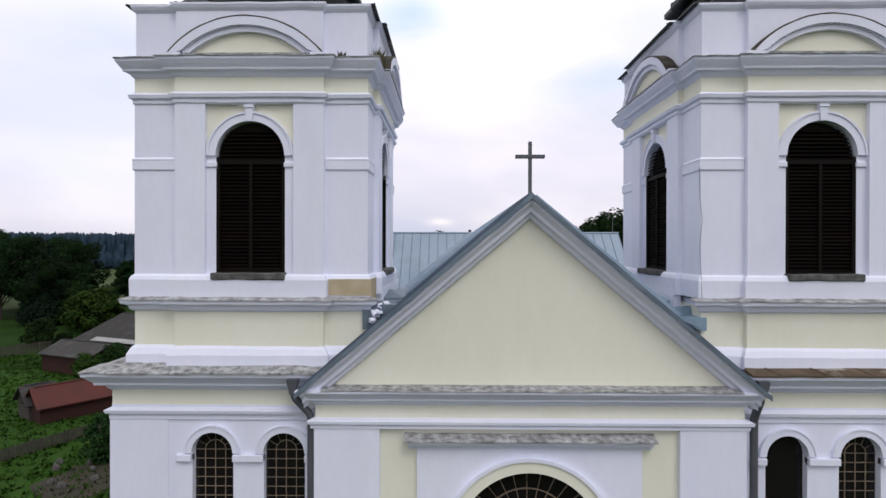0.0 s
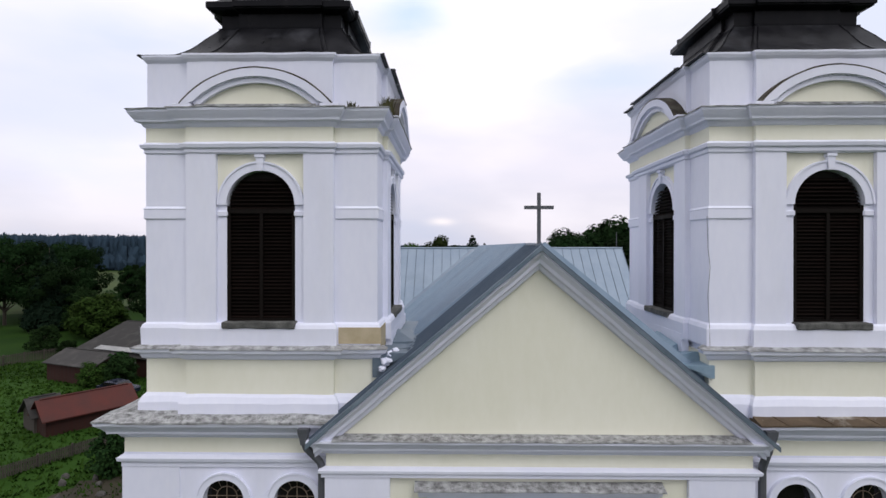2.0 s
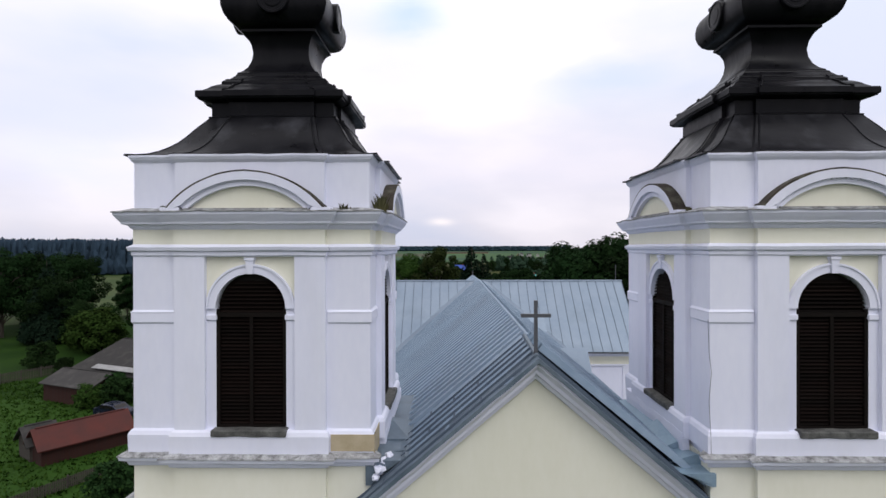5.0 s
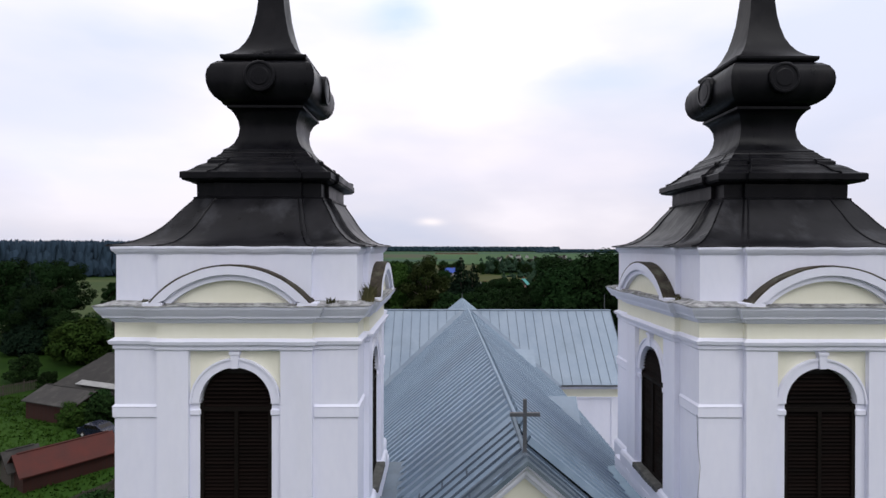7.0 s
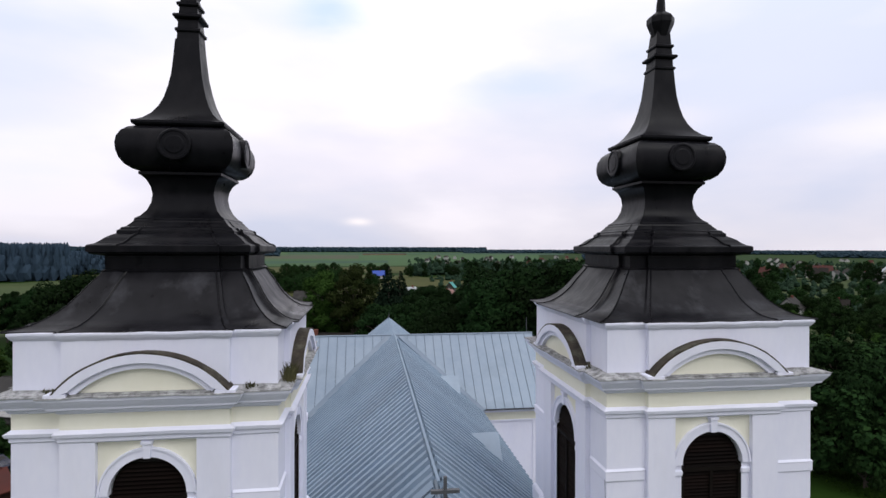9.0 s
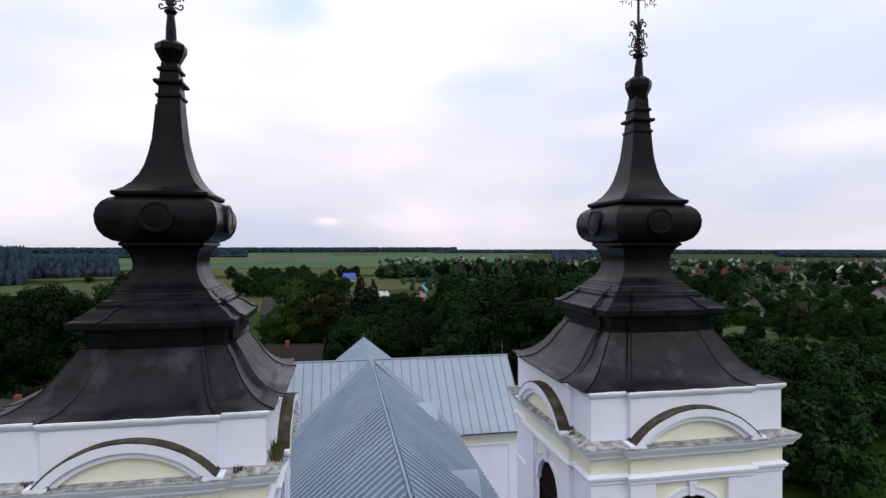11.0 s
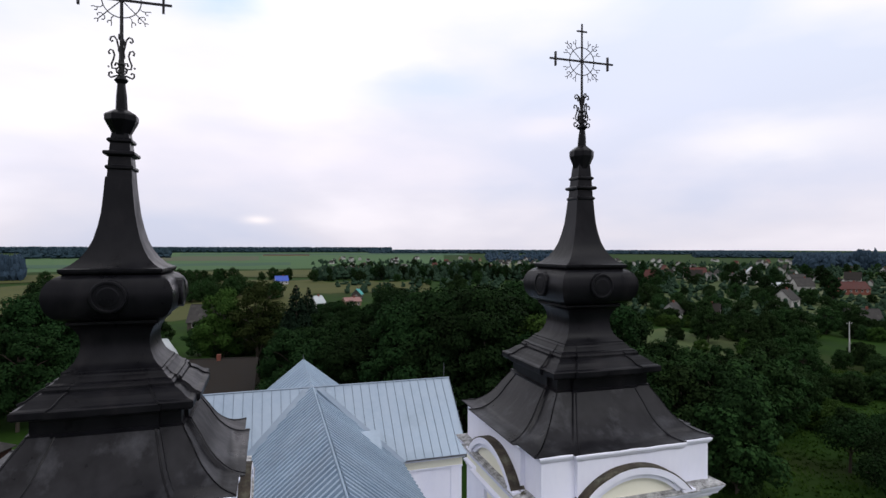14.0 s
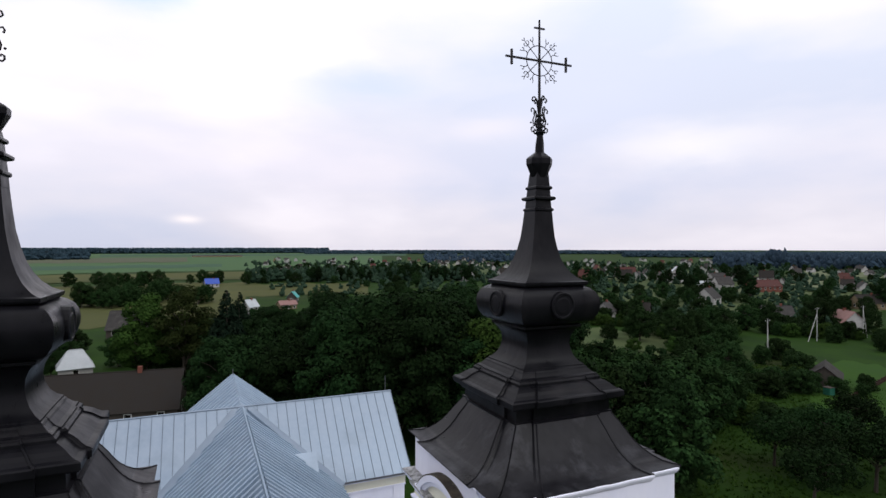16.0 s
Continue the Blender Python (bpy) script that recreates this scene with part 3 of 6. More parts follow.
def finial_cross():
    c = thing("finial_cross", "black wrought-iron cross with a ring, rays and scrolls", "cross", "spire crosses")
    b = bmesh.new()
    tube(b, [(0, 0, 26.35), (0, 0, 27.3), (0, 0, 29.42)], [.06, .042, .03])
    part("shaft", b, IRON, c)
    b = bmesh.new()
    box(b, -1.09, 1.09, -.022, .022, 28.255, 28.305)
    part("cross_arm", b, IRON, c)
    for x in (-.9, .9):
        part("arm_end", boxbm(x - .025, x + .025, -.03, .03, 28.07, 28.49), IRON, c)
    part("top_end", boxbm(-.17, .17, -.022, .022, 29.17, 29.21), IRON, c)
    b = bmesh.new()
    R = 0.42
    for i in range(32):
        a0, a1 = 2 * math.pi * i / 32, 2 * math.pi * (i + 1) / 32
        tube(b, [(R * math.cos(a0), 0, 28.28 + R * math.sin(a0)), (R * math.cos(a1), 0, 28.28 + R * math.sin(a1))], .013, 5)
    part("ring", b, IRON, c)
    for k in range(4):
        a = math.pi / 4 + k * math.pi / 2
        b = bmesh.new()
        d = Vector((math.cos(a), 0, math.sin(a)))
        tube(b, [Vector((0, 0, 28.28)) + d * s for s in (0.05, 0.4, 0.72)], .012, 5)
        for s in (-1, 1):
            e = Vector((math.cos(a + s * math.pi / 2), 0, math.sin(a + s * math.pi / 2)))
            o = Vector((0, 0, 28.28)) + d * 0.54
            tube(b, [o + e * x + d * y for x, y in ((0, 0), (.05, .01), (.09, .05), (.09, .09), (.055, .105))], [.012, .011, .011, .012, .016], 5)
            tube(b, [o + d * .16 + e * x + d * y for x, y in ((0, 0), (.03, .03), (.05, .07))], [.011, .011, .009], 5)
        part("ray", b, IRON, c)
    for k in range(8):
        a = math.pi / 8 + k * math.pi / 4
        d = Vector((math.cos(a), 0, math.sin(a)))
        e = Vector((-math.sin(a), 0, math.cos(a)))
        o = Vector((0, 0, 28.28)) + d * R
        b = bmesh.new()
        w = 1 if k % 2 else -1
        tube(b, [o + d * y + e * (w * x) for x, y in ((0, 0), (-.03, .07), (-.01, .14), (.03, .20), (.04, .25))], .011, 5)
        tube(b, [o + d * y + e * (w * x) for x, y in ((-.01, .14), (-.05, .15), (-.075, .19), (-.05, .215))], [.011, .011, .012, .016], 5)
        part("curl", b, IRON, c)
    for k in range(4):
        q = pose(0, 0, 0, 0, 0, 90 * k)
        lower = [(.04, 26.40), (.10, 26.43), (.17, 26.40), (.23, 26.38), (.27, 26.42), (.265, 26.48), (.22, 26.50), (.20, 26.465)]
        middle = [(.04, 26.46), (.10, 26.50), (.12, 26.58), (.20, 26.58), (.215, 26.67), (.17, 26.78), (.15, 26.87), (.18, 26.96), (.24, 26.98), (.275, 26.93), (.25, 26.88)]
        inner = [(.12, 26.56), (.05, 26.62), (.06, 26.70), (.12, 26.70), (.14, 26.64)]
        upper = [(.03, 26.84), (.05, 26.98), (.08, 27.10), (.10, 27.20), (.16, 27.27), (.22, 27.25), (.245, 27.19), (.21, 27.15), (.18, 27.18)]
        tips = [(.26, 26.62), (.29, 26.60)]
        for line in (lower, middle, inner, upper, tips):
            b = bmesh.new()
            tube(b, [(x, 0, 26.45 + (z - 26.4) * 1.1) for x, z in line], [.021] * (len(line) - 2) + [.019, .027], 6)
            b.transform(q)
            part("scroll", b, IRON, c)
    part("socket", lathe([(.06, 26.35), (.09, 26.4), (.06, 26.46), (.06, 26.7), (.09, 26.74), (.05, 26.8)], 8), IRON, c)
    return c


cross_left = finial_cross()
cross_left.matrix_basis = pose(-TX - .02, SPY, 0.33)
cross_right = copy_thing(cross_left, pose(TX + .22, SPY, 0.14))
for o in cross_right.children:
    if o.name.split(".")[0] == "scroll":
        o.matrix_basis = pose(0, 0, -.15)
for o in spire_right.children:
    if o.name.split(".")[0] == "collar":
        o.matrix_basis = Matrix.Translation((0, 0, -.27)) @ Matrix.Diagonal((1.03, 1.03, 1, 1))
    if o.name.split(".")[0] == "knob":
        o.matrix_basis = Matrix.Translation((0, 0, 25.72)) @ Matrix.Diagonal((1, 1, 1.28, 1)) @ Matrix.Translation((0, 0, -25.72))
    if o.name.split(".")[0] == "spike":
        o.matrix_basis = Matrix.Translation((0, 0, 25.7)) @ Matrix.Diagonal((1, 1, .84, 1)) @ Matrix.Translation((0, 0, -25.7))


# ---- lower facade: side bays under the towers ----
def side_bay(side):
    t = thing("facade_bay", "white limewashed bay with two arched windows below the belfry", "facade bay", "tower bays")
    F = -0.15
    XL, XR = (-2.95, 1.72) if side < 0 else (-1.72, 2.95)
    wins = [-0.77, 0.77]
    holes = [arch(x, 0.44, 5.4, 7.98, 18) for x in wins]
    part("wall", plate([(XL, GROUND - 0.3), (XR, GROUND - 0.3), (XR, 9.0), (XL, 9.0)], holes, F, F + 0.6), WHITE, t)
    bm = boxbm(XL, XL + 0.5, F + 0.6, 5.3, GROUND - 0.3, 9.0)
    part("side_wall", bm, WHITE, t)
    bm = boxbm(XR - 0.5, XR, F + 0.6, 5.3, GROUND - 0.3, 9.0)
    part("side_wall", bm, WHITE, t)
    part("corner_pilaster", boxbm(*((XL - 0.03, XL + 1.22) if side < 0 else (XR - 1.22, XR + 0.03)), F - 0.025, F + 0.3, GROUND, 8.72), WHITE, t)
    for x in wins:
        ab = arc_band(0.44, 0.57, x, 7.98, 0, math.pi, F - 0.06, F + 0.1, 20)
        part("archivolt", ab, WHITE, t)
        part("archivolt_fillet", arc_band(0.57, 0.60, x, 7.98, 0, math.pi, F - 0.08, F + 0.1, 20), WHITE, t)
        w = new("arched_window")
        w.parent = t
        tagged(w, "dark arched window with a pale lattice")
        part("pane", plate(arch(x, 0.45, 5.4, 7.98), [], F + 0.16, F + 0.175), GLASS, w)
        bare = side > 0 and x < 0
        if bare:
            tagged(w, "dark arched window with no bars")
        for dx in () if bare else (-0.22, 0.0, 0.22):
            part("lattice_bar", boxbm(x + dx - .006, x + dx + .006, F + 0.13, F + 0.155, 5.4, 7.98 if dx else 8.19), MUNTIN, w)
        for i in range(0 if bare else 13):
            z = 5.6 + 0.2 * i
            part("lattice_bar", boxbm(x - .44, x + .44, F + 0.132, F + 0.153, z - .004, z + .004), MUNTIN, w)
        if not bare:
            part("lattice_bar", arc_band(0.22, 0.232, x, 7.98, 0, math.pi, F + 0.13, F + 0.153, 14), MUNTIN, w)
        for a in () if bare else (30, 60, 90, 120, 150):
            c, s = math.cos(radians(a)), math.sin(radians(a))
            bm = bmesh.new()
            tube(bm, [(x + .23 * c, F + .14, 7.98 + .23 * s), (x + .44 * c, F + .14, 7.98 + .44 * s)], .006, 4)
            part("lattice_bar", bm, MUNTIN, w)
    for x0, x1 in ((-1.38, -1.21), (-0.33, 0.33), (1.21, 1.38)):
        part("impost", boxbm(x0 - 0.15 * (x0 < -1), x1 + 0.15 * (x1 > 1), F - 0.085, F + 0.1, 7.80, 7.95, bevel=0.012), WHITE, t)
    ring = lambda pts: loft(bmesh.new(), [[(XL - (o if side < 0 else 0), F - o, z), (XR + (o if side > 0 else 0), F - o, z), (XR + (o if side > 0 else 0), 5.3, z), (XL - (o if side < 0 else 0), 5.3, z)] for o, z in pts])
    part("architrave", ring([(0.0, 8.68), (0.04, 8.7), (0.04, 8.80), (0.1, 8.83), (0.12, 8.9), (0.0, 8.95)]), WHITE, t)
    part("frieze", ring([(-0.004, 8.9), (-0.004, 9.4)]), CREAM, t, "cream frieze")
    part("cornice", roughen(ring([(0.0, 9.32), (0.05, 9.36), (0.09, 9.43), (0.24, 9.47), (0.25, 9.52), (0.33, 9.6), (0.42, 9.68), (0.43, 9.74), (0.0, 9.76)]), 0.009), WHITE, t)
    return t, ring


bay_left, ring = side_bay(-1)
bay_left.matrix_basis = pose(-TX, 0, 0)
bay_right, ring_right = side_bay(1)
bay_right.matrix_basis = pose(TX, 0, 0)
part("cornice_cover", roughen(ring([(0.42, 9.742), (0.46, 9.745), (0.46, 9.78), (-0.25, 9.96)]), 0.03), LICHEN, bay_left, "grey lichened cornice cover")
part("cornice_cover", roughen(ring_right([(0.42, 9.742), (0.46, 9.745), (0.46, 9.78), (-0.25, 9.96)]), 0.012), RUST, bay_right, "rusty sheet cornice cover with pale patches")
for x in (-1.3, -0.35, 0.6, 1.55, 2.5):
    b = bmesh.new()
    loft(b, [[(x + d + s, -0.15 - o, z), (x + d + s + 0.03, -0.15 - o, z), (x + d + s + 0.03, -0.15 - o, z + .02), (x + d + s, -0.15 - o, z + .02)]
             for d, s, o, z in [(0.0, 0.12, 0.46, 9.775), (0.0, -0.1, -0.1, 9.915)]])
    part("seam", b, RUST, bay_right)

# ---- central gabled front ----
CX, CW, CF = -0.15, 4.45, -0.45
front = thing("gabled_front", "cream and white limewashed gabled church front with a pediment", "church front")
AZ, AR = 6.25, 1.49
fan = [(CX - AR * math.cos(math.pi * i / 28), AZ + AR * math.sin(math.pi * i / 28)) for i in range(29)]
part("wall", plate([(CX - CW, GROUND - 0.3), (CX + CW, GROUND - 0.3), (CX + CW, 9.0), (CX - CW, 9.0)],
                   [[(CX - AR, 4.2)] + fan + [(CX + AR, 4.2)]], CF + 0.05, CF + 0.7), CREAM, front, "cream wall field")
part("white_panel", plate([(CX - 2.32, 3.9), (CX + 2.32, 3.9), (CX + 2.32, 8.3), (CX - 2.32, 8.3)], [[(CX - AR, 4.2)] + fan + [(CX + AR, 4.2)]], CF - 0.04, CF + 0.1), WHITE, front)
for s in (-1, 1):
    part("pilaster", boxbm(CX + s * 3.78 - 0.68, CX + s * 3.78 + 0.68, CF - 0.06, CF + 0.3, GROUND, 8.66), WHITE, front)
part("archivolt", arc_band(AR, AR + 0.24, CX, AZ, 0, math.pi, CF - 0.10, CF + 0.2, 36), CREAM, front)
part("archivolt_fillet", arc_band(AR + 0.24, AR + 0.31, CX, AZ, 0, math.pi, CF - 0.14, CF + 0.1, 36), WHITE, front)
part("hood_moulding", roughen(run([(CF + y, z) for y, z in [(0.1, 8.2), (-0.06, 8.22), (-0.08, 8.28), (-0.2, 8.33), (-0.24, 8.40), (0.1, 8.44)]], CX - 2.5, CX + 2.5), 0.008), WHITE, front)
part("hood_ledge", roughen(run([(CF + y, z) for y, z in [(0.1, 8.43), (-0.22, 8.405), (-0.26, 8.41), (-0.26, 8.43), (0.06, 8.52)]], CX - 2.58, CX + 2.58), 0.014), LICHEN, front, "grey lichened ledge")
win = new("fan_window")
win.parent = front
tagged(win, "dark fan-light window with thin pale bars")
part("pane", plate([(CX - AR, 4.2)] + fan + [(CX + AR, 4.2)], [], CF + 0.32, CF + 0.335), GLASS, win)
for i in range(1, 14):
    a = math.pi * i / 14
    c, s = math.cos(a), math.sin(a)
    b = bmesh.new()
    tube(b, [(CX + .5 * c, CF + .3, AZ + .5 * s), (CX + AR * c, CF + .3, AZ + AR * s)], .009, 4)
    part("lattice_bar", b, MUNTIN, win)
for r in (0.5, 1.0):
    part("lattice_bar", arc_band(r, r + .024, CX, AZ, 0, math.pi, CF + .29, CF + .31, 24), MUNTIN, win)
fring = lambda pts: loft(bmesh.new(), [[(CX - CW - o, CF - o, z), (CX + CW + o, CF - o, z), (CX + CW + o, CF + 0.7, z), (CX - CW - o, CF + 0.7, z)] for o, z in pts])
part("architrave", fring([(0.0, 8.62), (0.08, 8.63), (0.08, 8.7), (0.13, 8.73), (0.14, 8.79), (0.0, 8.84)]), WHITE, front)
part("frieze", fring([(-0.004, 8.8), (-0.004, 9.2)]), CREAM, front, "cream frieze")
part("cornice", roughen(fring([(0.0, 9.1), (0.05, 9.13), (0.09, 9.2), (0.2, 9.24), (0.21, 9.28), (0.28, 9.36), (0.34, 9.42), (0.34, 9.46), (0.0, 9.47)]), 0.009), WHITE, front)
part("pediment_ledge", roughen(run([(CF + y, z) for y, z in [(0.05, 9.46), (-0.33, 9.462), (-0.36, 9.465), (-0.36, 9.48), (0.05, 9.535)]], CX - 4.25, CX + 4.25), 0.016), LICHEN, front, "grey lichened ledge")
SL = 0.845
AP = 13.42
TIP = 4.66
part("gable_wall", plate([(CX - 4.4, 9.4), (CX + 4.4, 9.4), (CX + 0.0, 9.4 + 4.4 * SL)], [], CF, CF + 0.5), CREAM, front, "cream plastered gable field")


def rake(side, prof, x_low):
    """Sloping moulding from x_low to the ridge line; prof is (y, drop under the roof line)."""
    rings = []
    for x in (x_low, 0.0):
        rings.append([(CX + side * x, y, AP - SL * x - d) for y, d in prof])
    return loft(bmesh.new(), rings)


for s in (-1, 1):
    part("raking_cornice", roughen(rake(s, [(CF + .2, .02), (CF - .36, .02), (CF - .36, .12), (CF - .30, .16), (CF - .24, .22), (CF - .22, .31), (CF - .12, .35), (CF - .10, .43), (CF - .03, .46), (CF + .2, .48)],
                                TIP), 0.009), WHITE, front)
    part("verge_flashing", roughen(rake(s, [(CF + .4, -.045), (CF - .42, -.045), (CF - .42, .06), (CF - .405, .06), (CF - .405, .015), (CF + .4, .015)], TIP + 0.12), 0.014), OLDROOF, front, "dark grey verge flashing")

gc = thing("gable_cross", "plain dark metal cross on the gable ridge", "cross")
part("shaft", boxbm(CX - .035, CX + .035, -0.55, -0.48, 13.38, 14.56), PIPE, gc)
part("cross_arm", boxbm(CX - .30, CX + .30, -0.56, -0.47, 14.22, 14.29), PIPE, gc)

# ---- downpipes ----
for s, kick in ((-1, -1), (1, -1)):
    d = thing("downpipe", "dark grey sheet-metal downpipe with a hopper", "downpipe", "downpipes")
    x0 = -5.02 if s < 0 else 4.56
    x1 = -4.70 if s < 0 else 4.52
    part("hopper", loft(bmesh.new(), [[(x0 - a, -.70, z), (x0 + a, -.70, z), (x0 + a, -.48, z), (x0 - a, -.48, z)] for a, z in [(.05, 9.36), (.07, 9.48), (.11, 9.60), (.115, 9.68)]]), PIPE, d)
    b = bmesh.new()
    tube(b, [(x0, -.58, 9.4), (x0 + (x1 - x0) * .12, -.55, 9.25), (x1 - (x1 - x0) * .1, -.42, 8.92), (x1, -.38, 8.8)], .082, 8)
    part("elbow", b, PIPE, d)
    b = bmesh.new()
    tube(b, [(x1, -.38, 8.82), (x1, -.38, 6.0), (x1, -.38, GROUND)], .082, 8)
    part("pipe", b, PIPE, d)
    for z in (8.5, 6.5):
        part("bracket", lathe([(.06, z), (.078, z), (.078, z + .04), (.06, z + .04)], 8), PIPE, d).matrix_basis = pose(x1, -.38, 0)

# ---- nave, transept, choir ----
NX, NW, NR, NE = 0.0, 5.0, 13.42, 9.3
NS = (NR - NE) / NW
nave = thing("nave", "white walled nave with a blue-grey profiled metal roof", "nave")
part("wall", boxbm(NX - 5.0, NX - 4.4, 0.3, 22, GROUND - .3, 9.2), WHITE, nave)
part("wall", boxbm(NX + 4.4, NX + 5.0, 0.3, 22, GROUND - .3, 9.2), WHITE, nave)


def slope(a, b, c, d, th=0.06):
    """A roof plane with thickness from four corners."""
    bm = bmesh.new()
    q = [Vector(v) for v in (a, b, c, d)]
    n = (q[1] - q[0]).cross(q[3] - q[0]).normalized()
    if n.z < 0:
        n = -n
    return loft(bm, [[p - n * th for p in q], q])


def sheet_mesh(width, length, pitch, top, rise):
    """A profiled sheet: ribs run down the slope (local -z side up), local x across, y down the slope."""
    bm = bmesh.new()
    xs = []
    n = int(round(width / pitch))
    for i in range(n):
        o = i * pitch
        xs += [(o, 0), (o + pitch - top - 0.04, 0), (o + pitch - top - 0.02, rise), (o + pitch - 0.02, rise)]
    xs += [(width + 0.01, 0)]
    a = [bm.verts.new((x, 0, z)) for x, z in xs]
    b = [bm.verts.new((x, length, z)) for x, z in xs]
    c = [bm.verts.new((x, length, z - 0.012)) for x, z in xs]
    for i in range(len(xs) - 1):
        bm.faces.new((a[i], a[i + 1], b[i + 1], b[i]))
        bm.faces.new((b[i], b[i + 1], c[i + 1], c[i]))
    return bm


def on_slope(side, y0, lift=0.0):
    """Pose of a sheet whose top edge lies on the ridge at y0, and which runs down to the given side."""
    v = Vector((side, 0, -NS)).normalized()
    n = Vector((side * NS, 0, 1)).normalized()
    x = v.cross(n)
    m = Matrix.Identity(4)
    for i, col in enumerate((x, v, n)):
        for r in range(3):
            m[r][i] = col[r]
    m.translation = Vector((NX, y0, NR)) + n * lift
    return m


SLEN = math.hypot(NW, NR - NE) + 0.2
for s in (-1, 1):
    rs = new("roof_slope")
    rs.parent = nave
    tagged(rs, "blue-grey profiled metal roof slope")
    part("deck", slope((NX, 1.8, NR - .03), (NX, 26.5, NR - .03), (NX + s * (NW + .1), 26.5, NE - .12), (NX + s * (NW + .1), 1.8, NE - .12)), PROFILE, rs)
    first = None
    y = 1.75
    step = 1.56
    k = 0
    while k < 15:
        m = on_slope(s, y + k * step, 0.012)
        if first is None:
            first = part("roof_sheet", sheet_mesh(step, SLEN, 0.52, 0.19, 0.15), PROFILE, rs)
            first.matrix_basis = m
        else:
            share("roof_sheet", first, rs, m)
        k += 1
    g = bmesh.new()
    ge = NX + s * (NW + .17)
    loft(g, [[(ge - .07, y, NE - .16), (ge - .05, y, NE - .25), (ge + .05, y, NE - .25), (ge + .07, y, NE - .16)] for y in (2.8, 22.0)])
    part("gutter", g, PIPE, rs)
    fr = new("front_roof_slope")
    fr.parent = nave
    tagged(fr, "older grey standing-seam roof behind the gable")
    part("deck", slope((CX, CF - .38, AP + .03), (CX, 1.95, AP + .05), (CX + s * 5.0, 1.95, AP + .05 - 5.0 * SL), (CX + s * 4.78, CF - .38, AP + .03 - 4.78 * SL)), PROFILE, fr)
    for i in range(6):
        y = CF - 0.2 + i * 0.42
        b = bmesh.new()
        loft(b, [[(CX + s * x, y - .018, AP + .03 - x * SL), (CX + s * x, y + .018, AP + .03 - x * SL), (CX + s * x, y + .016, AP + .10 - x * SL), (CX + s * x, y - .016, AP + .10 - x * SL)] for x in (0.02, 4.75)])
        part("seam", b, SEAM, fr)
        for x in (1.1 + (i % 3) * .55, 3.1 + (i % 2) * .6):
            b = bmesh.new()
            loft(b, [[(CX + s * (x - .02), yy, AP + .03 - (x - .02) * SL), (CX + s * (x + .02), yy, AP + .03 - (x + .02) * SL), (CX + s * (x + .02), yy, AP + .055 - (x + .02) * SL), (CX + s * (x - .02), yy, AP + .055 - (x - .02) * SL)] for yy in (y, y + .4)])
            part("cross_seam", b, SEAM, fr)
b = bmesh.new()
tube(b, [(NX, 1.75, NR + .05), (NX, 25.2, NR + .04)], .055, 8)
part("ridge_cap", b, PROFILE, nave)
b = bmesh.new()
tube(b, [(CX, CF - .25, AP + .04), (CX * .5, 1.8, AP + .07)], .05, 8)
part("ridge_cap", b, OLDROOF, nave)

# transept
TR, TYR, TE, TYE, THX = 13.35, 25.7, 9.35, 21.6, 9.6
tr = thing("transept", "white and cream transept with a standing-seam metal roof", "transept")
TXS = (TR - TE) / (TYR - TYE)
part("wall", boxbm(-9.3, 9.3, 22.1, 22.7, GROUND - .3, 9.3), WHITE, tr)
part("wall", boxbm(-9.3, 9.3, 28.7, 29.3, GROUND - .3, 9.3), WHITE, tr)
for s in (-1, 1):
    g = bmesh.new()
    loft(g, [[(s * x, 22.7, GROUND - .3), (s * x, 28.7, GROUND - .3), (s * x, 28.7, 9.8), (s * x, TYR, TR - .15), (s * x, 22.7, 9.8)] for x in (8.7, 9.3)])
    part("gable_wall", g, WHITE, tr)
for s in (-1, 1):
    part("frieze", boxbm(5.05 if s > 0 else -9.34, 9.34 if s > 0 else -5.05, 22.05, 22.3, 8.5, 9.0), CREAM, tr)
    part("cornice", run([(22.1, 8.98), (22.0, 9.0), (21.95, 9.1), (21.8, 9.14), (21.72, 9.28), (21.72, 9.33), (22.2, 9.4)], 5.05 if s > 0 else -9.5, 9.5 if s > 0 else -5.05), WHITE, tr)
    part("architrave", boxbm(5.05 if s > 0 else -9.35, 9.35 if s > 0 else -5.05, 22.02, 22.3, 8.42, 8.52), WHITE, tr)
    for x in (5.4, 8.9):
        part("pilaster", boxbm(s * x - .35, s * x + .35, 22.03, 22.3, GROUND, 8.45), WHITE, tr)
for s in (-1, 1):
    rs = new("roof_slope")
    rs.parent = tr
    tagged(rs, "pale blue-grey standing-seam roof slope")
    ye = TYR + s * (TYR - TYE)
    part("deck", slope((-THX, TYR, TR), (THX, TYR, TR), (THX, ye, TE), (-THX, ye, TE)), ZINC, rs)
    first = None
    for i in range(34):
        x = -THX + 0.03 + i * 0.58
        if first is None:
            b = bmesh.new()
            loft(b, [[(-.012, TYR, TR - .01), (.012, TYR, TR - .01), (.009, TYR, TR + .045), (-.009, TYR, TR + .045)], [(-.012, ye, TE - .01), (.012, ye, TE - .01), (.009, ye, TE + .045), (-.009, ye, TE + .045)]])
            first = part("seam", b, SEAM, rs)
            first.matrix_basis = pose(x, 0, 0)
        else:
            share("seam", first, rs, pose(x, 0, 0))
    part("gutter", boxbm(-THX, THX, ye - .06, ye + .06, TE - .09, TE - .01), PIPE, rs)
b = bmesh.new()
tube(b, [(-THX, TYR, TR + .03), (THX, TYR, TR + .03)], .05, 8)
part("ridge_cap", b, ZINC, tr)
